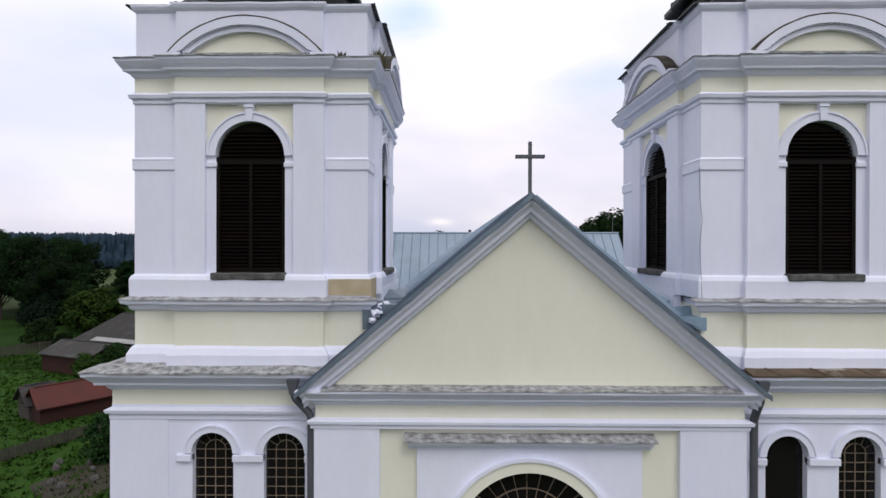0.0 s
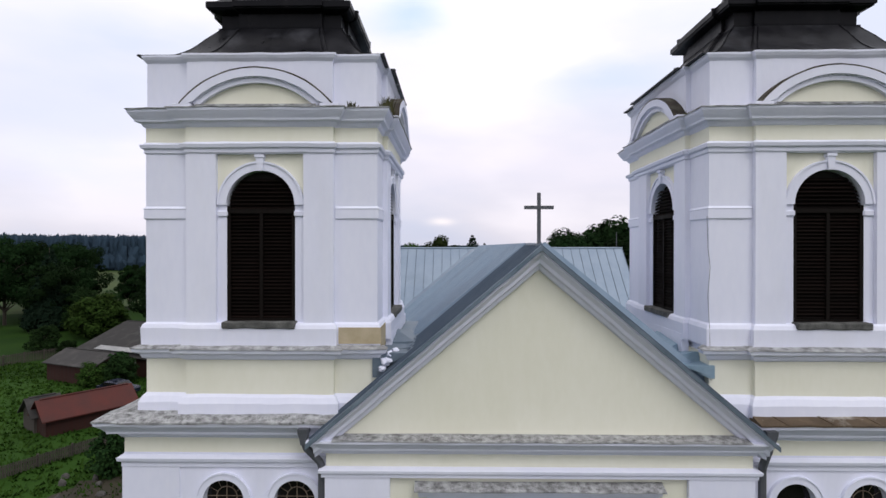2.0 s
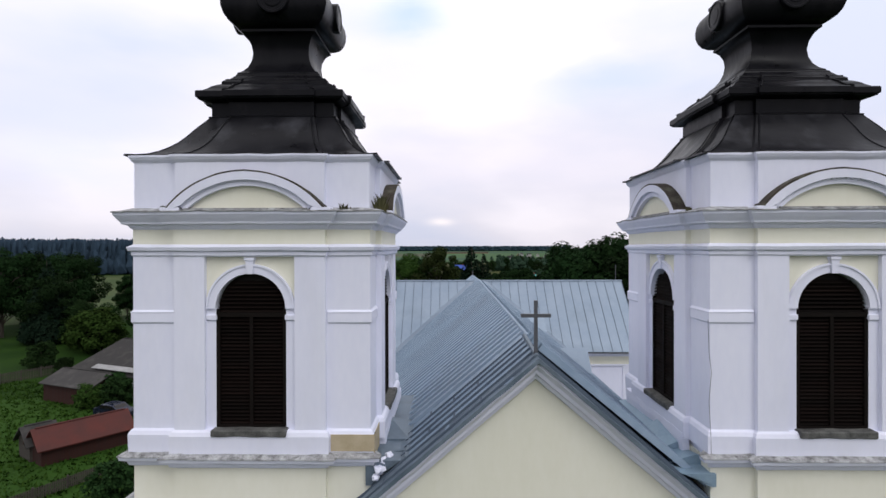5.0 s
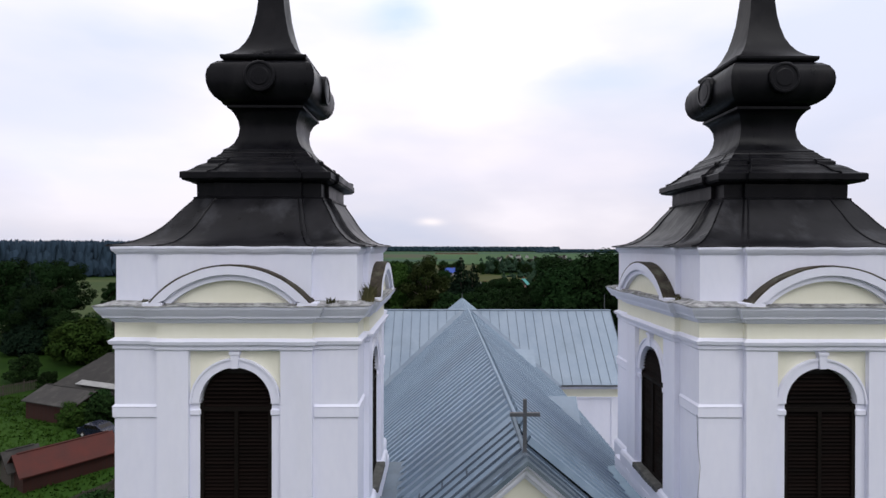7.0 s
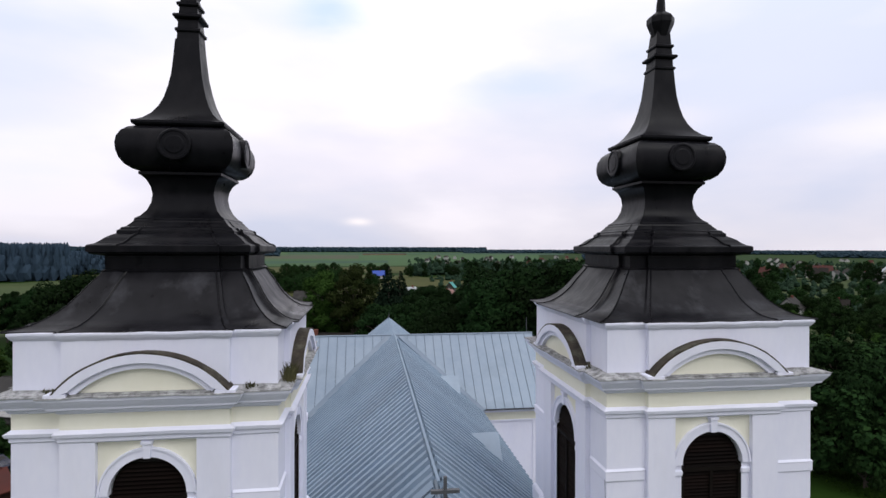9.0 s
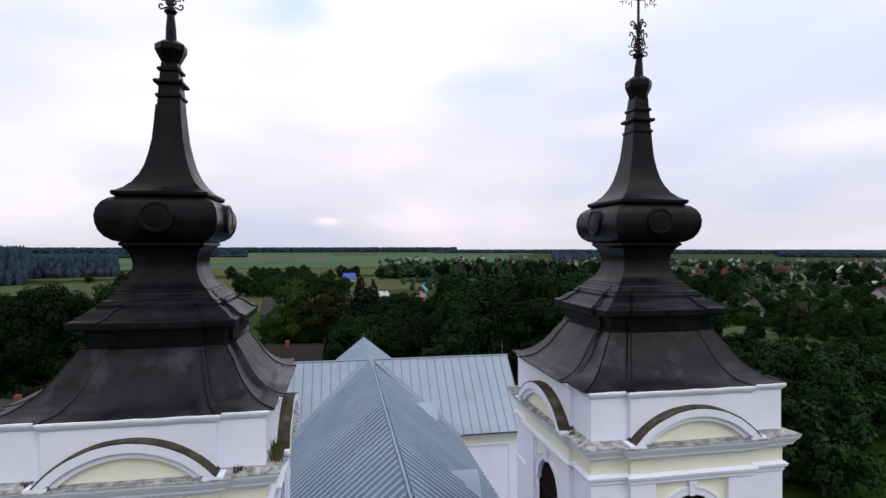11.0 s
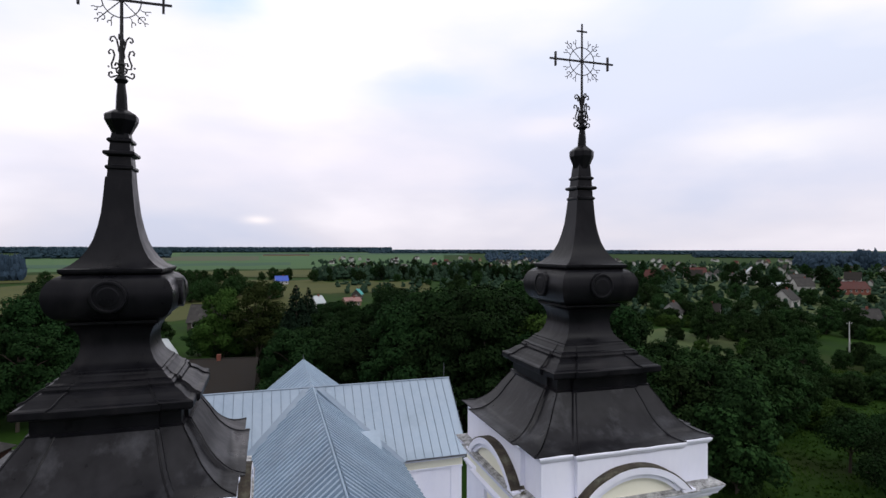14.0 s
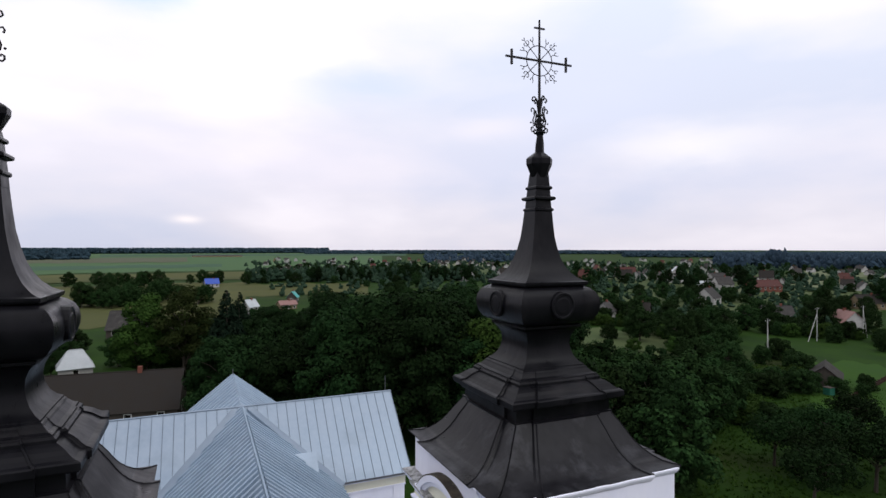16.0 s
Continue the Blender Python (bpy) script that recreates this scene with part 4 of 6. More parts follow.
for s in (-1, 1):
    b = bmesh.new()
    # valley between nave and transept
    xs = [(0.25, 0), (NW + .05, 0)]
    pts = []
    for x, _ in xs:
        z = NR - NS * x
        pts.append((s * x, TYR - (TR - z) / TXS, z))
    a, c = Vector(pts[0]), Vector(pts[1])
    loft(b, [[p + Vector((0, -.55, -.02)), p + Vector((s * .36, .04, .03)), p + Vector((s * .36, .04, .09)), p + Vector((0, -.55, .165))] for p in (a, c)])
    part("valley_flashing", b, ZINC, tr)
rod = thing("lightning_rod", "thin grey rod on the transept ridge", "lightning rod", "lightning rods")
b = bmesh.new()
tube(b, [(9.2, TYR, TR), (9.2, TYR, TR + 1.1)], .02, 6)
part("rod", b, PIPE, rod)

# choir
ch = thing("choir", "choir behind the transept with a profiled metal roof", "choir")
CR, CYE = 13.12, 36.0
part("wall", boxbm(-4.8, 4.8, 29.3, CYE - .3, GROUND - .3, 9.0), WHITE, ch)
for s in (-1, 1):
    part("roof_slope", slope((0, 25.7, CR), (0, CYE, CR), (s * 5.1, CYE, CR - 5.1 * .80), (s * 5.1, 25.7, CR - 5.1 * .80)), PROFILE, ch)
    first = None
    for i in range(13):
        y = 26.2 + i * .8
        if first is None:
            b = bmesh.new()
            loft(b, [[(s * .03, -.2, CR - .03), (s * .03, .2, CR - .03), (s * .03, .13, CR + .16), (s * .03, -.13, CR + .16)], [(s * 5.1, -.2, CR - 4.09), (s * 5.1, .2, CR - 4.09), (s * 5.1, .13, CR - 3.9), (s * 5.1, -.13, CR - 3.9)]])
            first = part("roof_rib", b, PROFILE, ch)
            first.matrix_basis = pose(0, y, 0)
        else:
            share("roof_rib", first, ch, pose(0, y, 0))
b = bmesh.new()
tube(b, [(0, 25.9, CR + .03), (0, CYE, CR + .03)], .06, 8)
part("ridge_cap", b, PROFILE, ch)
b = bmesh.new()
tube(b, [(0, CYE - .1, CR), (0, CYE - .1, CR + .55)], [.05, .015], 6)
part("finial", b, PIPE, ch)

# roof dormers on the nave
for y in (11.0, 21.4):
    dm = thing("roof_dormer", "small light metal roof dormer on the nave roof", "dormer", "nave dormers")
    xb, xf, zt = 2.4, 3.7, NR - NS * 2.4 + .03
    zb = NR - NS * 3.7 + .02
    for s in (-1, 1):
        b = bmesh.new()
        a = [(xb, y, zt), (xf, y, zt), (xf, y + s * .95, zb)]
        loft(b, [a, [(px, py, pz + .05) for px, py, pz in a]])
        part("roof_slope", b, ZINC, dm)
    b = bmesh.new()
    loft(b, [[(xx, y, zt - .02), (xx, y + .9, zb), (xx, y - .9, zb)] for xx in (xf - .12, xf - .06)])
    part("front_panel", b, ZINC, dm)

# upstand flashings where the towers meet the nave roof
for sx in (-1, 1):
    fl = thing("wall_flashing", "blue-grey sheet flashing patched against the tower side", "flashing", "tower flashings")
    xw, xb = TX - TH - RP - .02, 2.85
    zb = AP - SL * (xb + sx * .15) + .06
    b = bmesh.new()
    edge = ((-.10, 10.62, .14), (.40, 10.85, .06), (.42, 11.10, .02), (1.10, 11.0, 0), (1.12, 11.18, 0), (2.40, 11.32, 0), (2.42, 11.16, 0), (5.05, 11.05, 0))
    loft(b, [[(sx * xb, y, zb - .05), (sx * xb, y, zb), (sx * (xw + d), y, zt), (sx * (xw + d + .1), y, zt), (sx * (xw + d + .1), y, zb - .05)] for y, zt, d in edge])
    part("sheet", b, COPPER if sx > 0 else OLDROOF, fl)
    b = bmesh.new()
    loft(b, [[(sx * xb, y, zb - .08), (sx * (xb - .1), y, zb + .02), (sx * (xb - .1), y, zb + .05), (sx * xb, y, zb + .04)] for y in (-.1, 5.05)])
    part("hem", b, OLDROOF, fl)
    # mortar laid over the upper edge of the sheets
    mo = bmesh.new()
    ys = [.9 + i * .2 for i in range(21)]
    loft(mo, [[(sx * (xw - .05), y, 10.95), (sx * (xw - .07), y, 11.24 + .03 * math.sin(y * 5.3)), (sx * (xw - .06), y, 11.42), (sx * (xw + .1), y, 11.44), (sx * (xw + .1), y, 10.95)] for y in ys])
    part("mortar_fillet", roughen(mo, .015), WHITE, fl, "white mortar smeared over the sheet edge")

# low roofs behind the towers
for sx in (-1, 1):
    lr = thing("link_roof", "low grey lean-to roof behind the tower", "roof", "link roofs")
    part("wall", boxbm(*sorted((sx * 5.0, sx * 8.4)), 5.0, 8.6, GROUND - .3, 7.9), WHITE, lr)
    part("roof_slope", slope((sx * 5.0, 5.0, 9.0), (sx * 5.0, 8.9, 9.0), (sx * 8.7, 8.9, 7.9), (sx * 8.7, 5.0, 7.9)), OLDROOF, lr)

# cable down the corner of one tower
cb_ = thing("cable", "thin grey cable fixed down the tower corner", "cable")
b = bmesh.new()
tube(b, [(3.53, -.03, 14.1), (3.55, -.035, 13.4), (3.60, -.03, 13.0), (3.545, -.04, 12.4), (3.55, -.11, 11.7), (3.56, -.11, 11.3)], .005, 5)
part("wire", b, PIPE, cb_)


# weeds rooted on the ledges
WEED = mat("dry_weed_stalks", (0.035, 0.04, 0.016), (0.09, 0.08, 0.035), 0.9, bump=0.0, vary=0.3)


def weed(x, y, z, count, height, seed):
    rng = random.Random(seed)
    V, F = [], []
    for i in range(count):
        a, r = rng.uniform(0, 6.28), rng.uniform(0, .13)
        px, py = r * math.cos(a), r * math.sin(a)
        h = height * rng.uniform(.4, 1.0)
        dx, dy = rng.uniform(-.5, .5) * h, rng.uniform(-.5, .5) * h
        w = rng.uniform(.006, .014)
        k = len(V)
        V += [(px - w, py, -.02), (px + w, py, -.02), (px + dx * .4 + w, py + dy * .4, h * .6), (px + dx * .4 - w, py + dy * .4, h * .6), (px + dx, py + dy, h)]
        F += [(k, k + 1, k + 2, k + 3), (k + 3, k + 2, k + 4)]
    me = bpy.data.meshes.new("weed")
    me.from_pydata(V, [], F)
    me.materials.append(WEED)
    o = new("weed", me)
    o.location = (x, y, z)
    tagged(o, "dry weeds growing on the tower ledge", "weed", "ledge weeds", "stuff")


rw = random.Random(8)
for x, y, z, n_, h in [(3.43, .7, 16.44, 20, .10), (-3.42, .3, 16.44, 60, .34), (-3.40, .55, 16.44, 60, .42),
                       (-3.43, .85, 16.44, 40, .3), (-4.1, -.14, 16.44, 25, .14), (-7.9, -.15, 16.44, 25, .10)]:
    weed(x, y, z, n_, h, rw.randint(0, 999))
rr_ = random.Random(14)
for x, y, z, k_ in [(-3.36, -.12, 10.98, 1.0), (-3.30, .02, 11.10, .8), (-3.44, -.2, 10.84, .7), (-3.2, .22, 11.12, .9)]:
    rub = bmesh.new()
    bmesh.ops.create_icosphere(rub, subdivisions=2, radius=1)
    off = Vector((rr_.uniform(0, 9), rr_.uniform(0, 9), 0))
    for v in rub.verts:
        v.co = Vector((v.co.x * .12, v.co.y * .18, v.co.z * .09)) * k_ * (1 + .6 * noise.noise(v.co * 1.7 + off))
    o = part("mortar_lump", rub, WHITE)
    o.location = (x, y, z)
    tagged(o, "white lump of fallen mortar on the flashing", "rubble", "mortar rubble")

# ---- ground and fields ----
GRASS = mat("meadow_grass", (0.008, 0.025, 0.003), (0.022, 0.050, 0.008), 0.95, scale=0.12, fine=1.6, bump=0.5, spec=0.05,
            grime=(0.034, 0.038, 0.015), grime_amt=0.7, grime_scale=0.02)
FIELD = mat("pale_hay_meadow", (0.050, 0.058, 0.020), (0.078, 0.082, 0.032), 0.95, scale=0.012, fine=0.12, bump=0.0, spec=0.05,
            grime=(0.034, 0.050, 0.016), grime_amt=0.8, grime_scale=0.01, stretch=(0.25, 1, 1))
CROP = mat("green_crop", (0.045, 0.092, 0.040), (0.062, 0.112, 0.048), 0.95, scale=0.004, fine=0.03, bump=0.0, spec=0.05,
           grime=(0.075, 0.10, 0.055), grime_amt=0.5, grime_scale=0.003, stretch=(0.3, 1, 1))
SOIL = mat("tan_stubble", (0.068, 0.078, 0.050), (0.085, 0.088, 0.058), 0.95, scale=0.006, fine=0.05, bump=0.0, spec=0.05, stretch=(0.3, 1, 1))
PLOT = mat("garden_plots", (0.038, 0.062, 0.022), (0.072, 0.090, 0.040), 0.95, scale=0.03, fine=0.2, bump=0.0, spec=0.05,
           grime=(0.022, 0.036, 0.011), grime_amt=0.8, grime_scale=0.02)
DIRT = mat("trodden_earth", (0.022, 0.019, 0.012), (0.045, 0.038, 0.024), 0.95, scale=0.4, fine=4, bump=0.4)
b = bmesh.new()
n = 40
vs = [[b.verts.new((-4500 + 9000 * i / n, -600 + 5300 * j / n, GROUND)) for i in range(n + 1)] for j in range(n + 1)]
for j in range(n):
    for i in range(n):
        b.faces.new((vs[j][i], vs[j][i + 1], vs[j + 1][i + 1], vs[j + 1][i]))
ground = part("ground", b, GRASS)
tagged(ground, "green meadow ground round the church", "ground", kind="structure")
EX, EY = -2.0, -11.0


def polar(bearing, dist):
    a = radians(bearing)
    return EX + dist * math.sin(a), EY + dist * math.cos(a)


def field(b0, b1, d0, d1, material, lift, label):
    bm = bmesh.new()
    rng = random.Random(int(d0 + b0 * 7))
    steps = 14
    ring0 = [polar(b0 + (b1 - b0) * i / steps, d0 * (1 + rng.uniform(-.03, .03))) for i in range(steps + 1)]
    ring1 = [polar(b0 + (b1 - b0) * i / steps, d1 * (1 + rng.uniform(-.03, .03))) for i in range(steps + 1)]
    v0 = [bm.verts.new((x, y, GROUND + lift)) for x, y in ring0]
    v1 = [bm.verts.new((x, y, GROUND + lift)) for x, y in ring1]
    for i in range(steps):
        bm.faces.new((v0[i], v0[i + 1], v1[i + 1], v1[i]))
    ob = part("field", bm, material)
    return tagged(ob, label, "field", kind="structure")


field(-20, 17.5, 640, 2700, CROP, 0.35, "bright green crop field towards the horizon")
field(-15, -1, 1050, 1500, SOIL, 0.7, "tan stubble strip in the far fields")
field(-22, 4.1, 205, 430, FIELD, 0.12, "pale yellow-green hay meadow")
field(-44, -22, 165, 420, PLOT, 0.10, "pale green pasture beyond the farm")
field(4, 16, 300, 405, FIELD, 0.14, "pale grass strip behind the village trees")
field(41, 63, 330, 640, PLOT, 0.2, "pale green garden plots between houses")
field(20, 36, 520, 900, PLOT, 0.25, "far garden plots")
field(34, 62, 215, 330, PLOT, 0.09, "green garden plots before the village")
field(36.5, 47, 110, 180, PLOT, 0.08, "open grass clearing among the bushes")
LAWN = mat("fresh_lawn", (0.019, 0.052, 0.007), (0.032, 0.070, 0.012), 0.95, scale=0.1, fine=1.2, bump=0.3, spec=0.05,
           grime=(0.02, 0.045, 0.010), grime_amt=0.7, grime_scale=0.06)
field(57, 68, 92, 150, LAWN, 0.11, "bright green lawn beside the shack")
field(-56, -20, 36, 84, LAWN, 0.02, "green lawn round the farm sheds")
ALLOT = mat("pale_allotments", (0.085, 0.105, 0.055), (0.13, 0.145, 0.085), 0.95, scale=0.02, fine=0.15, bump=0.0, spec=0.05,
            grime=(0.05, 0.075, 0.035), grime_amt=0.9, grime_scale=0.03)
for b0, b1, d0, d1 in ((37, 43, 460, 560), (45, 52, 500, 640), (53, 60, 420, 520), (30, 36, 620, 760), (56, 64, 600, 720), (40, 47, 700, 820), (47, 55, 350, 410), (22, 28, 700, 860)):
    field(b0, b1, d0, d1, ALLOT, 0.3, "pale green allotments between village houses")
STRIP = mat("blue_green_crop", (0.035, 0.075, 0.048), (0.050, 0.092, 0.058), 0.95, scale=0.004, fine=0.03, bump=0.0, spec=0.05, stretch=(0.3, 1, 1))
field(-30, 2, 760, 900, STRIP, 0.6, "darker blue-green crop strip in the far fields")
field(-8, 20, 1700, 2150, STRIP, 0.8, "darker blue-green crop strip near the horizon")
field(-32, 6, 470, 600, FIELD, 0.5, "pale meadow strip beyond the hedge")

# ---- trees ----
def leaf_mat(name, a, b, vary=0.3):
    m = bpy.data.materials.new(name)
    m.use_nodes = True
    nn, l = m.node_tree.nodes, m.node_tree.links
    p = nn["Principled BSDF"]
    p.inputs["Roughness"].default_value = 0.85
    p.inputs["Specular IOR Level"].default_value = 0.03
    geo, info = nn.new("ShaderNodeNewGeometry"), nn.new("ShaderNodeObjectInfo")
    mix = nn.new("ShaderNodeMix")
    mix.data_type = "RGBA"
    mix.inputs["A"].default_value, mix.inputs["B"].default_value = (*a, 1), (*b, 1)
    hsv = nn.new("ShaderNodeHueSaturation")
    r1 = nn.new("ShaderNodeMapRange")
    r1.inputs["To Min"].default_value, r1.inputs["To Max"].default_value = 1 - vary, 1 + vary
    r2 = nn.new("ShaderNodeMapRange")
    r2.inputs["To Min"].default_value, r2.inputs["To Max"].default_value = 0.474, 0.499
    l.new(geo.outputs["Random Per Island"], mix.inputs["Factor"])
    l.new(mix.outputs["Result"], hsv.inputs["Color"])
    l.new(info.outputs["Random"], r1.inputs["Value"])
    l.new(info.outputs["Random"], r2.inputs["Value"])
    l.new(r1.outputs["Result"], hsv.inputs["Value"])
    l.new(r2.outputs["Result"], hsv.inputs["Hue"])
    l.new(hsv.outputs["Color"], p.inputs["Base Color"])
    return m


LEAF = leaf_mat("broad_leaves", (0.0058, 0.0178, 0.0058), (0.0105, 0.0270, 0.0082), 0.45)
LEAF_MID = leaf_mat("scrub_leaves", (0.0092, 0.0250, 0.0082), (0.016, 0.038, 0.011), 0.4)
# green dulled towards blue, so the colour carries haze over the village
LEAF_VILLAGE = leaf_mat("hazed_garden_leaves", (0.013, 0.027, 0.017), (0.021, 0.038, 0.023), 0.3)
LEAF_BRIGHT = leaf_mat("light_leaves", (0.018, 0.047, 0.009), (0.028, 0.060, 0.013), 0.3)
LEAF_BROWN = leaf_mat("brownish_leaves", (0.013, 0.022, 0.006), (0.021, 0.031, 0.009), 0.25)
LEAF_DARK = leaf_mat("spruce_needles", (0.006, 0.015, 0.010), (0.013, 0.025, 0.015), 0.25)
# distance haze is painted into this leaf colour as a pale blue tint
LEAF_FAR = leaf_mat("hazed_forest_foliage", (0.024, 0.040, 0.060), (0.030, 0.048, 0.070), 0.2)
BARK = mat("tree_bark", (0.035, 0.028, 0.022), (0.07, 0.058, 0.045), 0.95, scale=3, fine=15, bump=0.6, stretch=(1, 1, 0.2))


def raw(name, verts, faces, material, parent):
    me = bpy.data.meshes.new(name)
    me.from_pydata(verts, [], faces)
    me.materials.append(material)
    ob = new(name, me)
    ob.parent = parent
    return ob


def leaves(rng, clumps, count, size, flat=0.75):
    """Leaf clusters as small bent quads round clump centres (x, y, z, radius)."""
    weight = np.array([c[3] ** 2 for c in clumps])
    pick = rng.choice(len(clumps), count, p=weight / weight.sum())
    c = np.array(clumps)[pick]
    d = rng.normal(size=(count, 3))
    d /= np.linalg.norm(d, axis=1)[:, None]
    r = c[:, 3] * rng.uniform(0.45, 1.08, count) ** 0.6
    pos = c[:, :3] + d * r[:, None] * np.array([1, 1, flat])
    nrm = d * 1.3 + rng.normal(scale=0.38, size=(count, 3)) + np.array([0, 0, 0.45])
    nrm /= np.linalg.norm(nrm, axis=1)[:, None]
    t = np.cross(nrm, rng.normal(size=(count, 3)))
    t /= np.linalg.norm(t, axis=1)[:, None]
    u = np.cross(nrm, t)
    s = size * rng.uniform(0.6, 1.35, count)[:, None]
    k = rng.uniform(0.5, 0.9, count)[:, None]
    quad = [pos - t * s - nrm * s * 0.25, pos - u * s * k, pos + t * s - nrm * s * 0.25, pos + u * s * k]
    verts = np.stack(quad, 1).reshape(-1, 3)
    faces = np.arange(count * 4).reshape(-1, 4)
    return verts.tolist(), faces.tolist()


def tree(name, label, category, height, spread, seed, leaf, count, size, trunk=0.28, low=0.25, form="round", at=(0, 0)):
    rng = np.random.default_rng(seed)
    t = thing(name, label, category, at=(at[0], at[1], GROUND))
    bm = bmesh.new()
    lean = rng.uniform(-.03, .03, 2) * height
    top = height * (0.8 if form == "round" else 0.96)
    r0 = trunk * height / 14
    tube(bm, [(0, 0, -0.2), (lean[0] * .3, lean[1] * .3, top * .35), (lean[0], lean[1], top)], [r0, r0 * .75, r0 * .15], 7)
    clumps = []
    if form == "round":
        for i in range(24):
            a = i * 2.4 + rng.uniform(-.4, .4)
            z = height * (low + (0.90 - low) * ((i + .5) / 24) + rng.uniform(-.03, .03))
            f = (z / height - low) / (1 - low)
            reach = spread * 0.5 * (0.50 + 0.55 * math.sin(math.pi * min(max(f * 0.9 + 0.12, 0), 1))) * rng.uniform(0.6, 1.08) * 0.86
            end = Vector((lean[0] + math.cos(a) * reach, lean[1] + math.sin(a) * reach, z))
            start = Vector((lean[0] * .6, lean[1] * .6, max(z - height * .2, height * low * .6)))
            tube(bm, [start, (start + end) / 2 + Vector((0, 0, height * .03)), end], [r0 * .4, r0 * .25, r0 * .06], 5)
            clumps.append((*end, spread * rng.uniform(0.09, 0.19)))
            if i % 2:
                clumps.append((end.x * .55 + rng.uniform(-1, 1), end.y * .55 + rng.uniform(-1, 1), z + height * rng.uniform(.02, .09), spread * rng.uniform(0.11, 0.19)))
        for i in range(5):
            clumps.append((lean[0] + rng.uniform(-.12, .12) * spread, lean[1] + rng.uniform(-.12, .12) * spread, height * rng.uniform(.80, .95), spread * rng.uniform(.07, .13)))
        clumps.append((lean[0] * .5, lean[1] * .5, height * (low + .28), spread * 0.26))
    else:
        for i in range(34):
            f = i / 33
            z = height * (0.12 + 0.84 * f)
            w = spread * 0.5 * (1 - f) ** 0.8 + 0.15
            for k in range(8 if f < .7 else 5):
                a = rng.uniform(0, 6.28)
                clumps.append((math.cos(a) * w * .7, math.sin(a) * w * .7, z - w * .15, w * .38 + .15))
    part("trunk", bm, BARK, t)
    raw("crown", *leaves(rng, clumps, count, size), leaf, t)
    return t


def spread_copies(proto, spots, rng, smin=0.8, smax=1.15):
    for i, (x, y) in enumerate(spots):
        s = rng.uniform(smin, smax)
        m = pose(x, y, GROUND, 0, 0, rng.uniform(0, 360))
        o = copy_thing(proto, m)
        o.scale = (s * rng.uniform(.92, 1.1), s * rng.uniform(.92, 1.1), s)


rt = random.Random(11)
BROAD = [tree("broadleaf_tree", "tall dark green broadleaf tree with a dense crown", "tree", 18.5, 12.5, 1, LEAF, 13000, 0.25, at=polar(14.6, 83)),
         tree("broadleaf_tree", "dark green spreading tree with an uneven crown", "tree", 15.5, 12, 2, LEAF, 11500, 0.25, at=polar(20, 96)),
         tree("broadleaf_tree", "dark green tree with a narrow uneven crown", "tree", 14.0, 8.5, 3, LEAF, 8500, 0.24, at=polar(8, 100))]
for o in BROAD:
    tagged(o, group="trees behind the church")
LIGHT = tree("lime_tree", "lighter green leafy tree behind the spire", "tree", 15.5, 11, 4, LEAF_BRIGHT, 11000, 0.25, at=polar(27.2, 70))
BROWN = tree("broadleaf_tree", "brownish green tree turning early autumn colour", "tree", 18.5, 10.5, 5, LEAF_BROWN, 10000, 0.24, at=polar(-1.5, 118))
SPRUCE = tree("spruce", "dark narrow spruce above the broadleaf trees", "tree", 18.6, 10.5, 6, LEAF_DARK, 15000, 0.30, form="cone", at=polar(2.2, 104))
ROUND = tree("garden_tree", "rounded dark green garden tree", "tree", 8.5, 7.5, 7, LEAF_MID, 5600, 0.21, low=0.15, at=polar(43, 70))
BUSH = tree("bush", "dense dark green bush on the grass", "bush", 4.6, 5.6, 8, LEAF_MID, 3400, 0.19, low=0.06, trunk=0.2, at=polar(40, 95))
LBUSH = tree("bush", "lighter green bush on the grass", "bush", 4.0, 5.0, 9, LEAF_BRIGHT, 3000, 0.18, low=0.06, trunk=0.2, at=polar(46, 108))
ORCHARD = tree("orchard_tree", "low orchard tree with bare forked stems", "tree", 6.2, 6.5, 10, LEAF, 3800, 0.15, trunk=0.42, low=0.5, at=(57, 27))

# woods behind the church
spots = [[], [], []]
for i in range(46):
    be = rt.uniform(11.5, 35)
    spots[rt.choice((0, 0, 1))].append(polar(be, rt.uniform(66, 112)))
for i in range(44):
    be = rt.uniform(1.5, 12)
    spots[rt.choice((1, 2))].append(polar(be, rt.uniform(78, 130)))
for k in range(3):
    tall_ = [q for q in spots[k] if math.degrees(math.atan2(q[0] - EX, q[1] - EY)) > 11.5]
    short_ = [q for q in spots[k] if q not in tall_]
    spread_copies(BROAD[k], tall_, rt, 0.84, 1.06)
    spread_copies(BROAD[k], short_, rt, 0.72, 0.9)
spread_copies(LIGHT, [polar(29, 78), polar(24.5, 74), polar(31, 66), polar(-4.5, 122)], rt, 0.75, 1.0)
spread_copies(BROWN, [polar(16.5, 98), polar(13.2, 101)], rt, 0.85, 1.0)
spread_copies(SPRUCE, [polar(3.4, 118), polar(-36.5, 128)], rt, 0.85, 1.0)
# scrub and garden trees to the right
sp = [polar(rt.uniform(35, 48), rt.uniform(62, 92)) for i in range(26)]
sp2 = [polar(rt.uniform(36, 52), rt.uniform(84, 118)) for i in range(26)]
sp2 = [q for q in sp2 if not 36.5 < math.degrees(math.atan2(q[0] - EX, q[1] - EY)) < 45.5]
spread_copies(BROAD[2], sp[::5], rt, 0.65, 0.85)
spread_copies(ROUND, sp, rt, 0.8, 1.25)
spread_copies(ROUND, sp2, rt, 0.7, 1.1)
spread_copies(BUSH, [(99, 50), (97.5, 54), (101, 47), (106, 49)], rt, 0.5, 0.75)
spread_copies(BROWN, [polar(40.5, 72), polar(43.5, 78)], rt, 0.46, 0.52)
